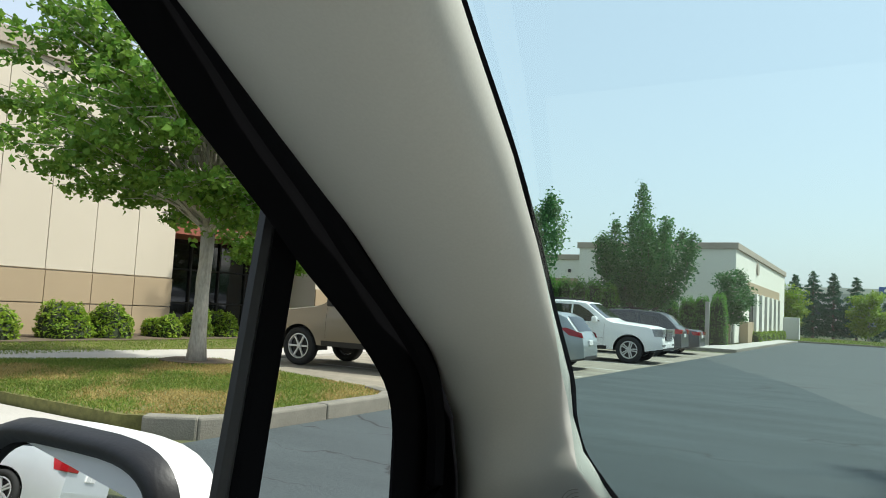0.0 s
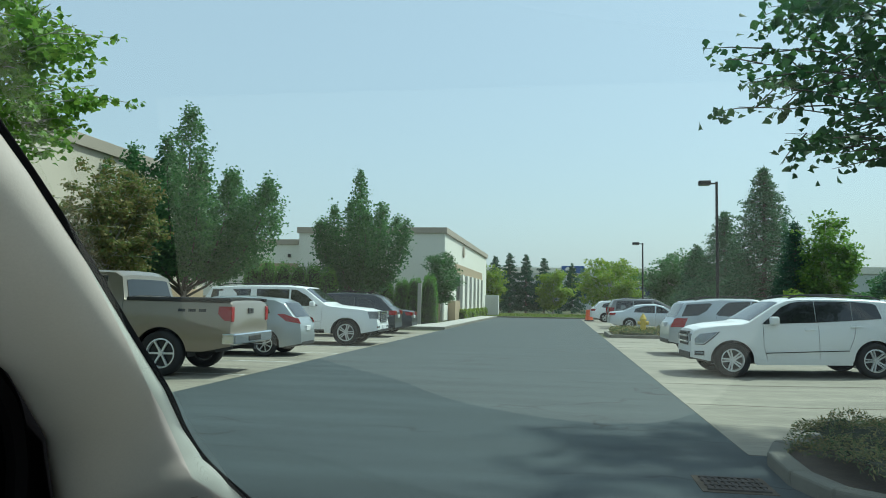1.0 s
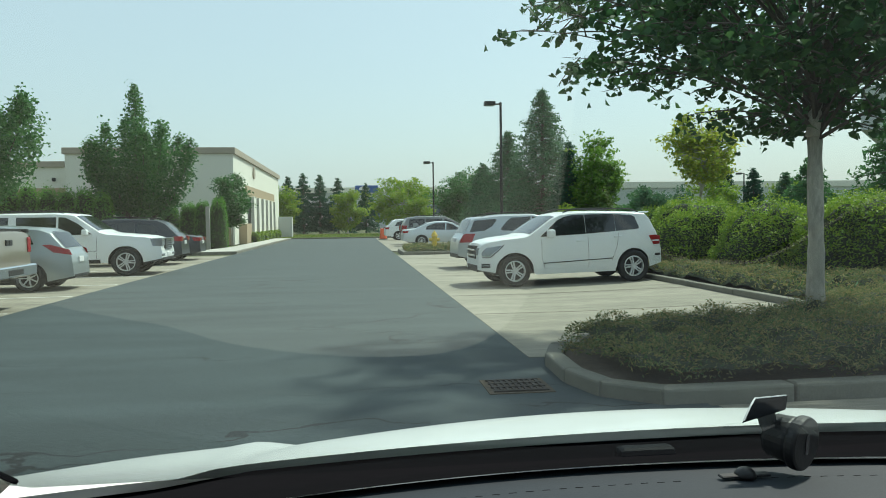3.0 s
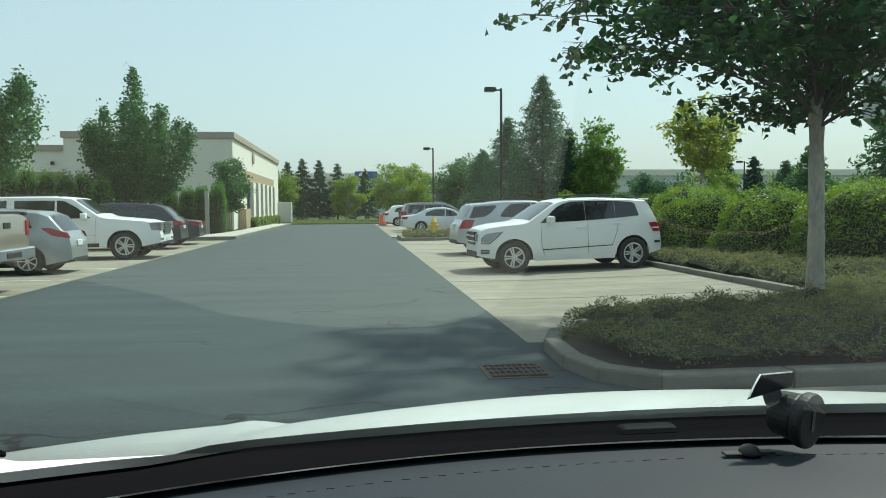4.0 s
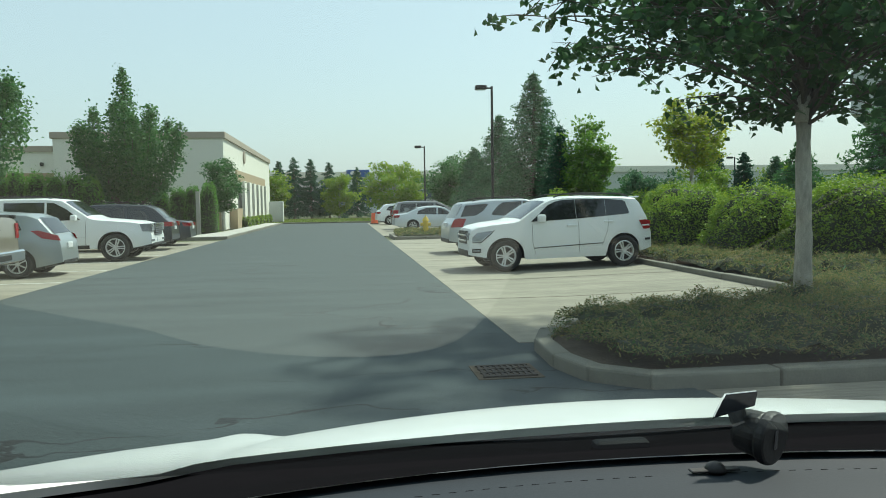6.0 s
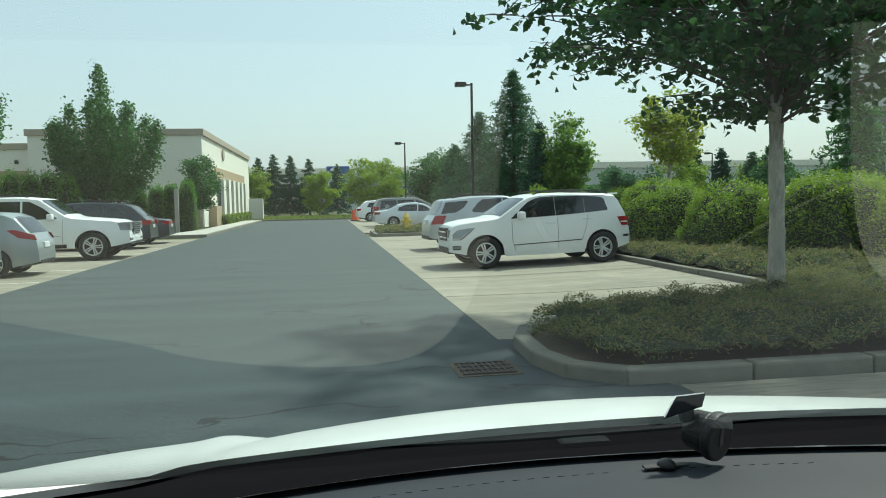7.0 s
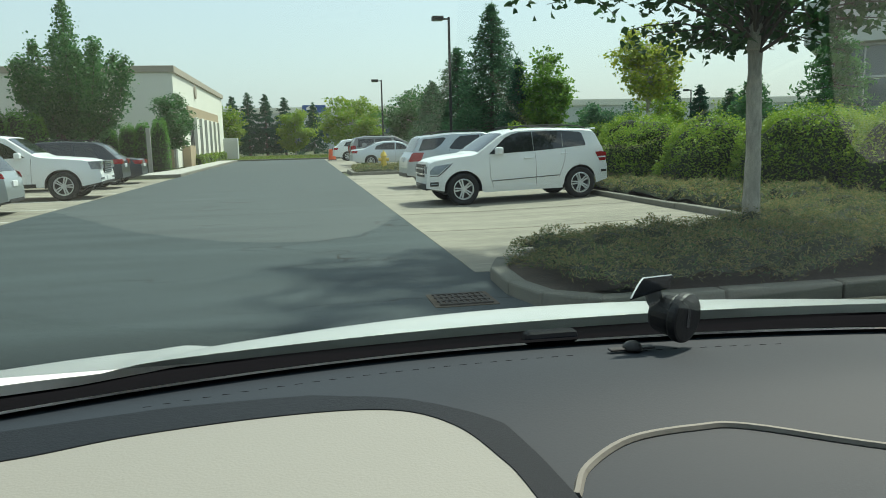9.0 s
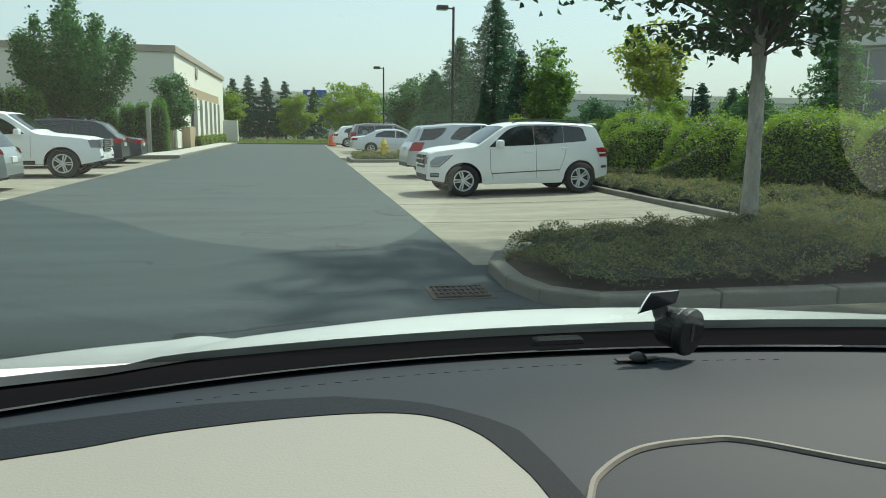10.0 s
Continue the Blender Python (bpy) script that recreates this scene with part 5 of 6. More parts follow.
conifer(10.9, 42.0, 9.2, 2.6, "tall feathery grey-green cedar behind the parked cars", 190, "leaf_cedar", seed=70, leaf=0.20)
conifer(11.45, 38.6, 5.7, 0.95, "narrow dark fir in front of the cedar", 120, seed=75, leaf=0.18)
conifer(9.7, 46.0, 7.2, 2.2, "feathery cedar beside the lamp post", 150, "leaf_cedar", seed=71, leaf=0.20)
conifer(8.8, 50.0, 5.4, 1.7, "feathery green conifer beside the lamp post", 110, "leaf_cedar", seed=72, leaf=0.22)
shrub("shrub", "round green shrub above the car roofs", 9.2, 10.6, 33.0, 34.4, 0.0, 2.15, 2600, 0.10, "leaf_hedge", "shrub", amt=0.14, seed=91, power=2.3)
tree("tree", 20.9, 50.0, 0.0, "spiky grey-green bush before the low building", 0.9, 0.06, 2.5, 1.1, 1.4, 34, 18, 0.2, "leaf_cedar", spread=0.3, seed=76)
tree("tree", 23.0, 50.0, 0.0, "small grey-green bush before the low building", 0.9, 0.05, 2.6, 0.6, 1.4, 24, 14, 0.2, "leaf_cedar", spread=0.25, seed=77)
conifer(35.9, 58.0, 5.3, 1.6, "pale feathery conifer in the distance", 80, "leaf_cedar", seed=78, leaf=0.26)
conifer(20.5, 26.0, 5.6, 2.0, "feathery conifer near the glass building", 80, "leaf_pear", seed=73, leaf=0.22)
conifer(18.0, 27.5, 3.8, 1.5, "feathery conifer behind the hedge", 60, "leaf_pear", seed=74, leaf=0.22)

tree("tree", -26, -17, 0.0, "dense green tree seen in the wing mirror", 1.6, 0.14, 4.0, 3.4, 3.0, 44, 26, 0.24, "leaf_pear", spread=0.45, seed=43)
tree("tree", -20, -19, 0.0, "broad green tree seen in the wing mirror", 1.6, 0.14, 4.0, 3.4, 3.0, 44, 26, 0.24, "leaf_hedge", spread=0.45, seed=45)

# hedges
random.seed(4)
for i in range(6):
    shrub("hedge_tree", "clipped dark arborvitae hedge column", -17.0 + i * 0.86, -16.0 + i * 0.86, 37.2, 38.6, 0, 3.55 - 0.1 * i + random.uniform(-0.12, 0.12), 2600, 0.10, "leaf_arb", "hedge", "arborvitae hedge", amt=0.07, seed=i, power=2.7)
for i, (x, z) in enumerate(((-10.55, 2.45), (-9.55, 2.5), (-8.75, 2.6), (-7.85, 2.8))):
    shrub("hedge_tree", "clipped dark arborvitae column", x - 0.5, x + 0.5, 43.6, 44.7, 0, z * 1.06, 2400, 0.10, "leaf_arb", "hedge", "arborvitae columns", amt=0.05, seed=20 + i, power=3.0)
for i in range(7):
    shrub("shrub", "low clipped green shrub by the building", -7.85, -7.05, 56 + i * 2.6, 57.4 + i * 2.6, 0.05, 0.75, 260, 0.14, "leaf_hedge", "shrub", "foundation shrubs", amt=0.1, seed=30 + i)
for i, (y, w, h) in enumerate(((9.3, 1.3, 0.72), (11.2, 1.25, 0.85), (12.45, 1.2, 0.82), (14.1, 0.7, 0.6), (15.3, 0.9, 0.8), (16.3, 0.8, 0.75), (7.6, 1.0, 0.8))):
    shrub("shrub", "small leafy green shrub against the tan wall", -18.2, -17.0, y - w / 2, y + w / 2, 0.1, h, 1300, 0.10, "leaf_hedge", "shrub", "wall shrubs", amt=0.25, seed=40 + i, power=2.3)
for i, (x, y, w, d, h) in enumerate(((8.9, 18.6, 2.4, 3.2, 1.82), (9.6, 15.9, 2.6, 3.0, 1.72), (10.2, 13.6, 2.8, 2.8, 1.75), (11.2, 11.3, 3.2, 3.2, 1.95), (12.4, 16.2, 3.0, 3.4, 1.85), (13.6, 9.2, 3.4, 3.2, 2.2), (9.0, 22.0, 2.2, 3.4, 1.6), (13.2, 13.0, 3.0, 3.0, 2.0))):
    shrub("hedge", "large loose yellow-green hedge shrub", x - w / 2, x + w / 2, y - d / 2, y + d / 2, 0.05, h, 15000, 0.062, "leaf_hedge", "hedge", "bank hedge", amt=0.13, seed=60 + i, power=2.4)


def cover(name, label, poly, h, count, leaf, lm, seed=0.0):
    """Low creeping mat of sprigs over a mounded bed."""
    P_ = np.array(poly)
    t = thing(name, Matrix(), label, "ground cover", kind="stuff")
    n = 46
    x0, y0 = P_.min(0)
    x1, y1 = P_.max(0)

    def edge(px, py):
        d = 9.0
        for (ax, ay), (bx, by) in zip(poly, poly[1:] + poly[:1]):
            vx, vy = bx - ax, by - ay
            s_ = max(0, min(1, ((px - ax) * vx + (py - ay) * vy) / (vx * vx + vy * vy)))
            d = min(d, math.hypot(px - ax - s_ * vx, py - ay - s_ * vy))
        return d

    def hh(px, py):
        e = min(1.0, 0.25 + edge(px, py) / 0.34)
        return 0.05 + (h - 0.05) * math.sqrt(e * (2 - e)) * (0.8 + 0.45 * noise.noise(Vector((px * 1.3 + seed, py * 1.3, 0))) + 0.34 * noise.noise(Vector((px * 4 + seed, py * 4, 3))) + 0.14 * noise.noise(Vector((px * 11 + seed, py * 11, 5))))
    b = prism(poly, -0.2, 0.06)
    part("bed_soil", b, M["mulch"], t)
    vs, fs, idx = [], [], {}
    for i in range(n + 1):
        for j in range(n + 1):
            px, py = x0 + (x1 - x0) * i / n, y0 + (y1 - y0) * j / n
            if inside(poly, np.array([[px, py]]))[0]:
                idx[i, j] = len(vs)
                vs.append((px, py, hh(px, py) - 0.05))
    for i in range(n):
        for j in range(n):
            q = [(i, j), (i + 1, j), (i + 1, j + 1), (i, j + 1)]
            if all(k in idx for k in q):
                fs.append([idx[k] for k in q])
    # sheet below the sprigs, coloured as the shade between them
    obj("twig_shade_mat", vs, fs, M["core"], t)
    pp = np.column_stack([rng.uniform(x0, x1, count * 2), rng.uniform(y0, y1, count * 2)])
    pp = pp[inside(poly, pp)][:count]
    pts = [(a, c, hh(a, c) + random.gauss(0, 0.022)) for a, c in pp]
    leaves("sprigs", pts, leaf, M[lm], t, aspect=0.26, droop=-0.35, up=0.3)
    tall = [(a, c, hh(a, c) + leaf * 0.8) for a, c in pp[:count // 130]]
    leaves("shoots", tall, leaf * 3.0, M[lm], t, aspect=0.10, droop=-1.3, up=0.0)
    return t


cover("ground_cover", "creeping juniper mat, green with browned tips", [(14.5, 5.60), (2.40, 5.58), (2.04, 6.0), (2.0, 7.2), (2.3, 7.8), (6.6, 9.35), (6.8, 10.6), (14.5, 11.0)], 0.42, 135000, 0.042, "leaf_cover", 2.0)
cover("ground_cover", "creeping juniper strip below the hedge", [(6.8, 10.7), (6.8, 20.5), (9.6, 20.5), (9.6, 10.7)], 0.46, 34000, 0.07, "leaf_cover", 9.0)
cover("ground_cover", "low brownish plants on the hydrant island", [(2.25, 31.8), (7.2, 31.8), (7.2, 36.0), (2.6, 36.0), (2.25, 35.4)], 0.36, 9000, 0.12, "leaf_cover", 15.0)
p = np.column_stack([rng.uniform(-9, 40, 16000), rng.uniform(68, 92, 16000), np.full(16000, 0.0)])
tagged(leaves("grass", p, 0.3, M["blade"], None, aspect=0.25, droop=-0.9, up=0), "far grass verge at the end of the aisle", "grass", kind="stuff")

# ---- the car that carries the camera ----
car = thing("car_cabin", Matrix(), "white car seen from the driver's seat, beige trim and grey dashboard", "car")
K = 0.62                      # slope of the windscreen


def screen_z(y):
    d = 1.1 - y
    return 1.11 + 0.42 * d + 0.30 * max(0.0, d - 0.22) - 0.02 * max(0.0, d - 0.7)


def base_y(x):
    return 1.028 - (0.30 if x < 0.34 else 0.20) * (x - 0.34) ** 2


EDGE = [(-0.385, 1.06, 1.135), (-0.390, 0.985, 1.181), (-0.391, 0.90, 1.234), (-0.376, 0.82, 1.284), (-0.352, 0.74, 1.333), (-0.332, 0.64, 1.395), (-0.315, 0.56, 1.445), (-0.300, 0.48, 1.494), (-0.290, 0.40, 1.544), (-0.276, 0.30, 1.606), (-0.262, 0.18, 1.68)]
DOOR = [(-0.485, 0.775, 1.02), (-0.485, 0.772, 1.15), (-0.485, 0.766, 1.215), (-0.485, 0.748, 1.281), (-0.482, 0.690, 1.349), (-0.480, 0.62, 1.396), (-0.480, 0.555, 1.447), (-0.480, 0.451, 1.514), (-0.478, 0.364, 1.571), (-0.476, 0.27, 1.63), (-0.474, 0.16, 1.70)]


def smooth_path(pts, k=6):
    """Rounder run through the given points."""
    P_ = [Vector(p) for p in pts]
    P_ = [2 * P_[0] - P_[1], *P_, 2 * P_[-1] - P_[-2]]
    out = []
    for i in range(1, len(P_) - 2):
        a, b, c, d = P_[i - 1:i + 3]
        for j in range(k):
            t = j / k
            out.append(0.5 * (2 * b + (c - a) * t + (2 * a - 5 * b + 4 * c - d) * t * t + (3 * b - a - 3 * c + d) * t ** 3))
    return [tuple(v) for v in out + [P_[-2]]]


def path_at(pts, q):
    f = q * (len(pts) - 1)
    i = min(int(f), len(pts) - 2)
    return Vector(pts[i]).lerp(Vector(pts[i + 1]), f - i)


# pillar trim: rounded cover between the windscreen edge and the door frame
def pillar(u, v):
    a, b = path_at(EDGE, u), path_at(DOOR, u)
    p_ = a.lerp(b, v)
    n_ = (Vector((-0.08, 0.09, 1.42)) - p_).normalized()
    return p_ + n_ * (min(1.0, u * 6) * 0.095 * math.sqrt(max(0.0, 1 - (2 * v - 1) ** 2)))


pt = sheet("pillar_trim", 40, 32, lambda u, v: pillar(u, 0.5 - 0.5 * math.cos(math.pi * v)), M["trim_cream"], car, "beige moulded windscreen pillar trim")
for k in range(1, 6):         # speaker slots at its foot
    part("speaker_slot", tube([pillar(0.07 + 0.009 * k * math.cos(a), 0.26 + 0.024 * k * math.sin(a)) + Vector((0.0, -0.001, 0.001)) for a in np.linspace(-0.4, 2.0, 9)], [0.0009] * 9, 5), M["stitch"], car)
# black seal along the glass
part("windscreen_seal", tube([Vector(q) + Vector((0.004, -0.010, 0.0)) for q in smooth_path(EDGE)], [0.0034] * (len(EDGE) * 6 - 5), 6), M["seal"], car)

# windscreen
def screen(u, v):
    q = v
    y = 1.10 + (0.10 - 1.10) * q
    left = np.interp(y, [e[1] for e in EDGE[::-1]], [e[0] for e in EDGE[::-1]])
    x = left + (1.36 - left * 1.0) * u
    return (x, y, screen_z(y))


ws = sheet("windscreen", 8, 8, screen, M["windscreen"], car, "slanted clear windscreen")
ws.visible_shadow = False

# dashboard
DZ = 1.125


def dash(u, v):
    x = -0.48 + 1.9 * u
    yb = base_y(x) + 0.01
    y = yb - v * 0.62
    z = DZ - 0.05 * max(0, (v - 0.35)) ** 1.5 - 0.006 * math.cos(v * 9)
    return (x, y, z)


sheet("dashboard", 40, 24, dash, M["dash_grey"], car, "dark grey soft dashboard top")
sheet("dashboard_front", 20, 6, lambda u, v: (-0.48 + 1.9 * u, base_y(-0.48 + 1.9 * u) - 0.61 - 0.05 * v, DZ - 0.045 - 0.5 * v), M["dash_edge"], car)

PANEL = [(-0.42, 0.70), (-0.236, 0.750), (-0.17, 0.766), (-0.10, 0.790), (0.007, 0.807), (0.105, 0.808), (0.165, 0.788), (0.203, 0.738), (0.222, 0.669), (0.230, 0.612), (0.236, 0.45)]


PANEL = smooth_path(PANEL)


def ramp(name, inner, outer, z0, z1, m, label):
    n = len(inner)
    vs = [(x, y, z0) for x, y in inner] + [(x, y, z1) for x, y in outer]
    return obj(name, vs, [(i, i + 1, n + i + 1, n + i) for i in range(n - 1)], m, car, label, True)


OUT = [(-0.47, 0.785), (-0.268, 0.845), (-0.19, 0.862), (-0.115, 0.876), (-0.05, 0.884), (0.115, 0.882), (0.192, 0.862), (0.238, 0.806), (0.257, 0.710), (0.266, 0.604), (0.273, 0.45)]
OUT = smooth_path(OUT)
ramp("instrument_hood_rim", PANEL, OUT, DZ + 0.010, DZ + 0.002, M["dash_edge"], "charcoal padded rim of the instrument hood")
part("instrument_hood", prism(PANEL[::-1] + [(-0.42, 0.45)], DZ - 0.15, DZ + 0.009), M["dash_cream"], car, "pale instrument hood top")
# light seam arc on the passenger side
ARC = [(0.276, 0.63), (0.300, 0.668), (0.356, 0.704), (0.428, 0.712), (0.477, 0.704), (0.582, 0.645), (0.72, 0.58), (0.86, 0.50)]
ARC = smooth_path(ARC)
arc = []
for i in range(len(ARC)):
    v = path_at([(x, y, 0) for x, y in ARC], i / (len(ARC) - 1))
    q = (base_y(v.x) + 0.01 - v.y) / 0.62
    arc.append((v.x, v.y, DZ - 0.05 * max(0, q - 0.35) ** 1.5 - 0.006 * math.cos(q * 9) + 0.0005))
part("dash_seam", tube(arc, [0.0042] * len(arc), 6), M["stitch"], car, "pale piping seam")
# pale cover of the airbag, beyond the view, mirrored in the screen
COVER = smooth_path([(0.615, 0.42), (0.645, 0.54), (0.68, 0.64), (0.718, 0.705), (0.79, 0.752), (0.92, 0.775), (1.34, 0.74)])
part("airbag_cover", prism(COVER[::-1] + [(1.34, 0.42)], DZ - 0.06, DZ + 0.004), M["dash_cream"], car, "pale airbag cover on the dashboard")
# stitched line along the foot of the screen
for i in range(40):
    x = -0.11 + i * 0.02
    if 0.40 < x < 0.49:
        continue
    part("stitch", boxbm(x, x + 0.009, base_y(x) - 0.0630, base_y(x) - 0.0613, DZ - 0.008, DZ - 0.0028), M["seal"], car)


def band(u, v):
    x = -0.48 + 1.9 * u
    return (x, base_y(x) - 0.014 + 0.104 * v, DZ + 0.004 - 0.028 * v)


# flat black sheet: shade of the deep demister gap put into its colour
sheet("demister_band", 40, 2, band, M["seal"], car, "black sheet, shade of the demister gap at the foot of the screen")

# dark cowl and white bonnet beyond the glass
def rear_y(x):
    return 1.345 - 0.13 * (x - 0.55) ** 2 - 0.035 * min(1.0, max(0.0, (-0.19 - x) / 0.05))


def cowl(u, v):
    x = -0.55 + 2.0 * u
    y0 = base_y(x) + 0.085
    return (x, y0 + (rear_y(x) + 0.05 - y0) * v, 1.102 - 0.062 * v)


sheet("cowl", 30, 3, cowl, M["seal"], car, "black plastic cowl below the windscreen")
part("wiper_pivot_cover", boxbm(0.39, 0.475, 1.14, 1.17, 1.085, 1.105, 0.008, 2), M["dash_edge"], car)


def bonnet(u, v):
    x = -0.75 + 2.35 * u
    d = v * 1.1
    y = rear_y(x) + d
    crease = -0.185 + (y - 1.26) * 0.2
    if x > crease:
        o = -0.027 * ((x - 0.59) / 0.69) ** 2
    else:
        o = -0.027 * ((crease - 0.59) / 0.69) ** 2 - 0.022 * (max(0.0, crease - 0.22 - x) / 0.44) ** 1.6
    o -= 0.009 * math.exp(-((x - crease) / 0.02) ** 2)
    rise = min(1.0, max(0.0, (crease - x) / 0.14))
    o += 0.022 * rise * rise * (3 - 2 * rise)
    z = 1.071 - 0.06 * d - 0.31 * d * d + o * (0.12 + 0.88 * min(1.0, d / 0.34))
    return (x, y, z)


sheet("bonnet", 110, 30, bonnet, M["car_white"], car, "glossy white bonnet")

# driver's door: black frame, divider bar and panes
XO = -0.505


def frame_band(name, inner, outer, m, label="", thick=0.03):
    b = bmesh.new()
    n = len(inner)
    L1 = [b.verts.new((XO + 0.01, y, z)) for y, z in inner]
    L2 = [b.verts.new((XO + 0.02, y, z)) for y, z in outer]
    L3 = [b.verts.new((XO - thick, y + 0.055, z + 0.004)) for y, z in inner]
    for i in range(n - 1):
        b.faces.new((L1[i], L1[i + 1], L2[i + 1], L2[i]))
        b.faces.new((L3[i], L3[i + 1], L1[i + 1], L1[i]))
    bmesh.ops.recalc_face_normals(b, faces=b.faces)
    return part(name, b, m, car, label)


GLASS_EDGE = [(0.655, 1.02), (0.655, 1.15), (0.655, 1.23), (0.652, 1.27), (0.632, 1.32), (0.572, 1.374), (0.506, 1.421), (0.461, 1.457), (0.387, 1.511), (0.327, 1.559), (0.14, 1.70)]
DO = smooth_path([(d[1] + 0.02, d[2] + 0.01) for d in DOOR])
GLASS_EDGE = smooth_path(GLASS_EDGE)
frame_band("door_frame", GLASS_EDGE, DO, M["seal"], "black rubber door frame")
part("door_seal", tube([(XO + 0.03, y + 0.045, z + 0.012) for y, z in GLASS_EDGE], [0.010] * len(GLASS_EDGE), 6), M["seal"], car)
part("window_divider", boxbm(0, 0.02, -0.017, 0.017, -0.32, 0.12, 0.006, 2), M["seal"], car, "black upright bar of the quarter window").matrix_local = Matrix.Translation((-0.535, 0.500, 1.36)) @ Matrix.Rotation(radians(-7.5), 4, 'X')
part("divider_seal", tube([(-0.515, 0.487, 1.47), (-0.515, 0.455, 1.24), (-0.515, 0.44, 1.1)], [0.007] * 3, 6), M["black"], car)
part("door_panel", boxbm(-0.60, -0.50, -1.2, 0.9, 0.9, 1.06, 0.02, 2), M["cabin_dark"], car)
# wing mirror
mi = new("wing_mirror")
mi.parent = car
mi.matrix_local = Matrix.Translation((-0.962, 0.620, 1.086)) @ Matrix.Diagonal((1.27, 1.0, 1.19, 1.0))
b = bmesh.new()
bmesh.ops.create_uvsphere(b, u_segments=28, v_segments=16, radius=1.0)
for v in b.verts:
    f = lambda k, e: math.copysign(abs(k) ** e, k)
    v.co = Vector((f(v.co.x, 0.55) * 0.150, max(f(v.co.y, 0.8) * 0.085 + 0.05, 0.016), f(v.co.z, 0.55) * 0.109))
part("housing", b, M["car_white"], mi, "white painted mirror housing", True)
b = bmesh.new()
n = 40
def ring(sx, sz, y):
    return [b.verts.new((math.copysign(abs(math.cos(a)) ** 0.5, math.cos(a)) * sx, y, math.copysign(abs(math.sin(a)) ** 0.5, math.sin(a)) * sz)) for a in (2 * math.pi * k / n for k in range(n))]
rs = [ring(0.156, 0.114, 0.022), ring(0.152, 0.111, 0.0), ring(0.143, 0.103, -0.010), ring(0.128, 0.090, 0.004)]
for a_, c_ in zip(rs, rs[1:]):
    for k in range(n):
        b.faces.new((a_[k], a_[(k + 1) % n], c_[(k + 1) % n], c_[k]))
part("rim", b, M["black"], mi, "black plastic mirror rim", True)
b = bmesh.new()
b.faces.new(ring(0.134, 0.096, 0.002))
gl = part("mirror_glass", b, M["mirror"], mi, "silvered mirror glass")
gl.matrix_local = Matrix.Rotation(radians(2), 4, 'Z') @ Matrix.Rotation(radians(-11.2), 4, 'X')
part("mirror_arm", tube([(0.13, 0.07, -0.07), (0.42, 0.1, -0.12)], [0.035, 0.04], 10), M["car_white"], mi)

# phone holder and sensor dome on the dashboard
ph = thing("phone_holder", Matrix(), "black magnetic phone holder on the dashboard", "phone holder")
HD = Vector((0.545, 0.955, 1.164))
AX = Vector((-0.5, 0.84, 0.08)).normalized()
part("magnet_disc", cylbm(0.033, 0.033, 0.014, look(HD, HD + AX), 32, bevel=0.004), M["black"], ph)
part("disc_mark", boxbm(-0.004, 0.004, -0.012, 0.012, 0.0, 0.0004), M["lamp_dark"], ph, "small pale worn mark").matrix_local = look(HD - AX * 0.0074, HD + AX)
part("ball_joint", cylbm(0.026, 0.029, 0.034, look(HD + AX * 0.022, HD + AX), 24, bevel=0.006), M["black"], ph)
part("stem", tube([HD + AX * 0.03, HD + Vector((-0.030, 0.022, 0.022)), HD + Vector((-0.033, 0.022, 0.034))], [0.013, 0.011, 0.011], 10), M["black"], ph)
# curved foot plate with a bright edge
FOOT = [Vector(q) for q in ((0.471, 0.955, 1.192), (0.499, 0.978, 1.214), (0.541, 0.978, 1.216), (0.526, 0.957, 1.205))]


def foot(u, v):
    p_ = FOOT[0].lerp(FOOT[3], u).lerp(FOOT[1].lerp(FOOT[2], u), v)
    return p_ + Vector((0, -0.002, 0.004)) * (1 - (2 * v - 1) ** 2) * 0.9


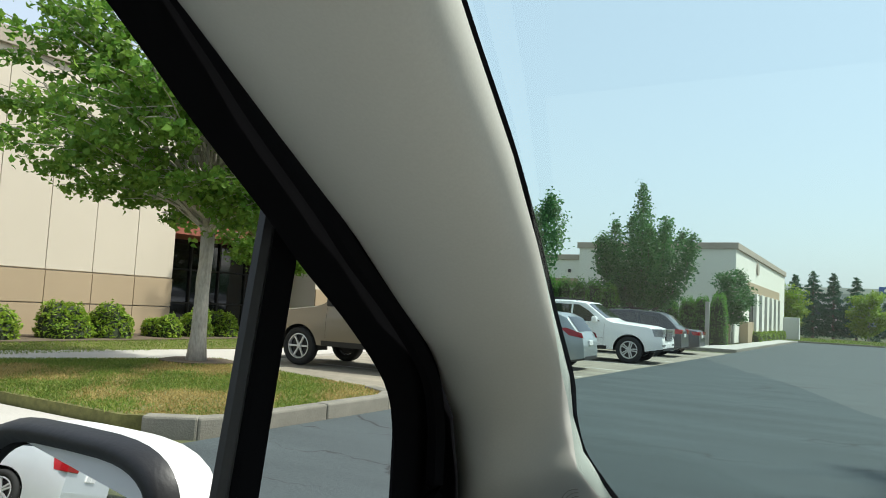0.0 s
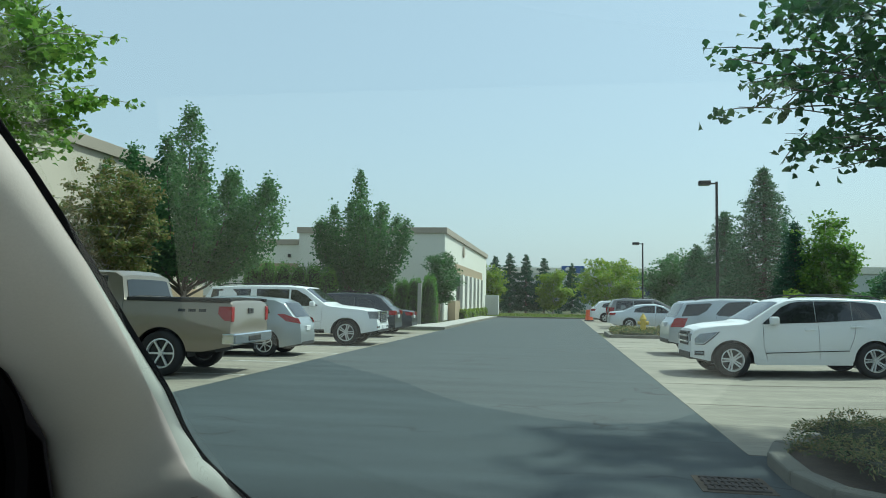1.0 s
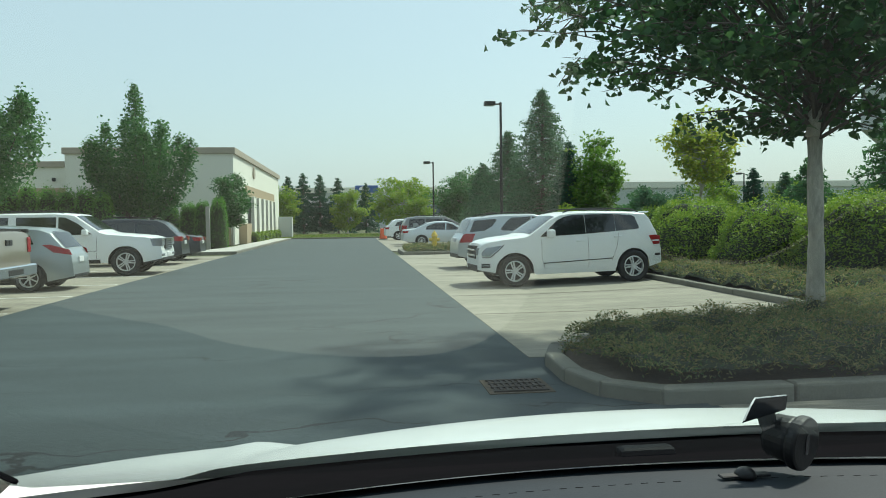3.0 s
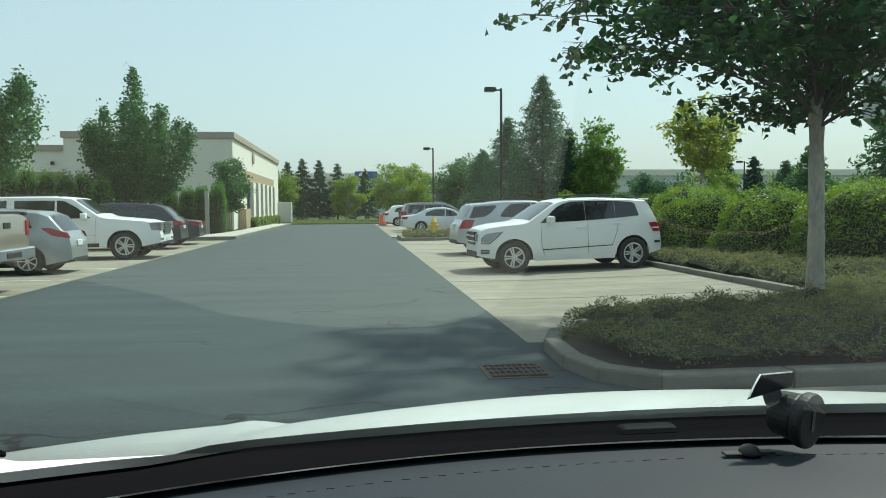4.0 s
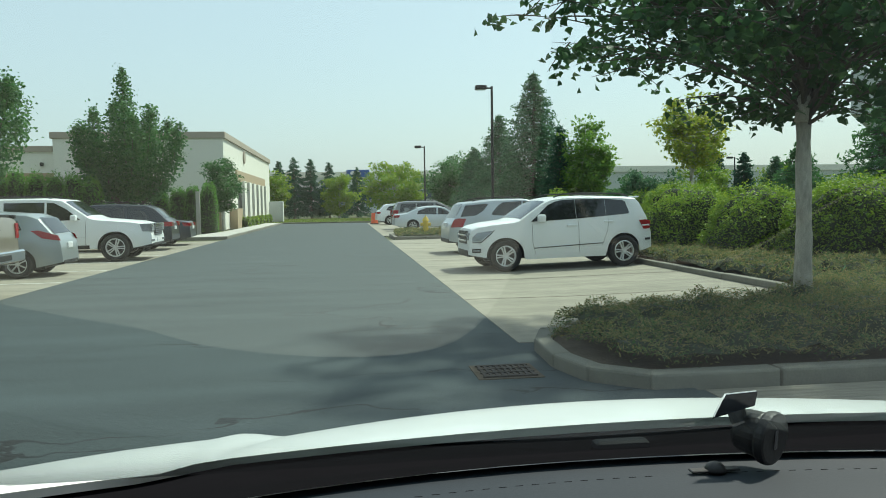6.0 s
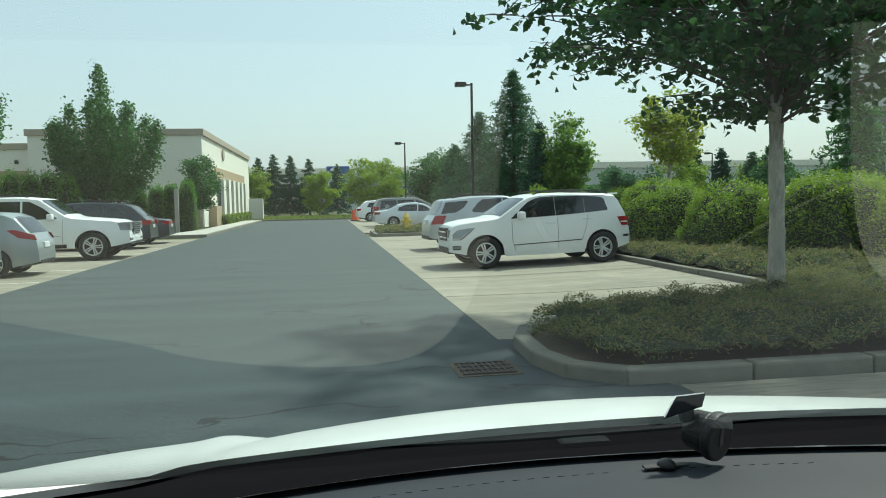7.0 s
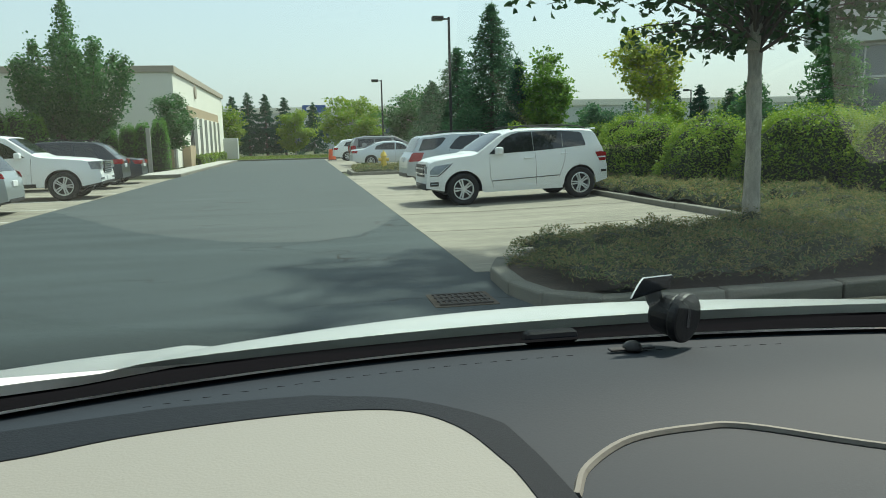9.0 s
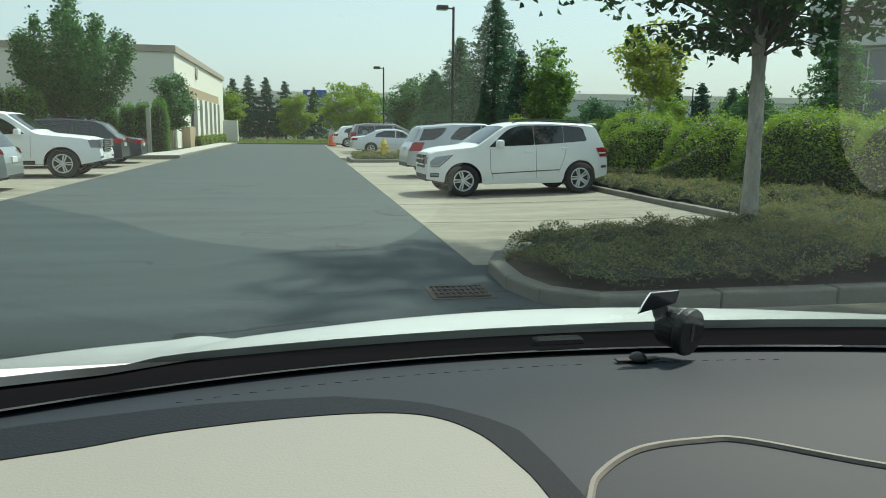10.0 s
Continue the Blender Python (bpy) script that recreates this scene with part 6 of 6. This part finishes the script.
pl = sheet("foot_plate", 8, 8, foot, M["seal"], ph, "dark curved foot plate")
md = pl.modifiers.new("thick", 'SOLIDIFY')
md.thickness = 0.0025
part("plate_edge", tube([foot(0.0, v) for v in np.linspace(0.05, 1, 7)] + [foot(u, 1.0) for u in np.linspace(0.1, 0.97, 9)], [0.0012] * 16, 6), M["plate_white"], ph, "bright white edge")
dm = thing("sensor_dome", Matrix.Translation((0.478, 0.962, DZ)), "small black sensor dome on the dashboard", "sensor")
b = bmesh.new()
bmesh.ops.create_uvsphere(b, u_segments=18, v_segments=10, radius=0.013)
for v in b.verts:
    v.co.z = max(v.co.z, 0.0) * 0.9
part("dome", b, M["black"], dm, smooth=True)
part("base", boxbm(-0.032, 0.03, -0.006, 0.006, 0.0, 0.003, 0.001), M["black"], dm)

# the rest of the cabin, out of view
part("roof", boxbm(-0.47, 1.40, -2.6, 0.12, 1.74, 1.80, 0.02, 2), M["headliner"], car, "pale cabin roof lining")
part("cabin_side", boxbm(1.40, 1.46, -2.6, 0.9, 0.3, 1.06), M["cabin_dark"], car)
# two unseen opaque panels close part of the side windows, darkening the pillar trim
part("front_light_block", boxbm(1.40, 1.46, 0.35, 0.95, 1.06, 1.5), M["cabin_dark"], car)
part("rear_light_block", boxbm(1.40, 1.46, -2.6, -0.1, 1.06, 1.76), M["headliner"], car)
part("passenger_seat", boxbm(0.62, 1.14, -0.72, -0.52, 0.3, 1.25, 0.06, 3), M["cabin_dark"], car)
part("cabin_rear", boxbm(-0.5, 1.42, -2.66, -2.6, 0.3, 1.78), M["cabin_dark"], car)
part("cabin_floor", boxbm(-0.5, 1.42, -2.6, 1.0, 0.26, 0.30), M["cabin_dark"], car)
part("seat_back", boxbm(-0.28, 0.24, -0.72, -0.52, 0.3, 1.25, 0.06, 3), M["cabin_dark"], car)
# unseen opaque panel on the driver's side, added to keep window light out
part("left_light_block", boxbm(-0.52, -0.47, -2.6, -0.22, 1.0, 1.76), M["headliner"], car)

# outer body below the windows, and wheels
part("outer_body", boxbm(-0.62, 1.52, -2.75, 1.15, 0.26, 0.98, 0.05, 2), M["car_white"], car)
part("front_body", boxbm(-0.60, 1.50, 1.15, 2.2, 0.26, 0.70, 0.05, 2), M["car_white"], car)
for wx in (-0.52, 1.42):
    for wy in (1.55, -1.7):
        w = wheel(car, 0, 0, 0.34, 1 if wx > 0.5 else -1, 5)
        w.matrix_local = Matrix.Translation((wx, wy, 0.34)) @ Matrix.Rotation(radians(90 if wx > 0.5 else -90), 4, 'Y')
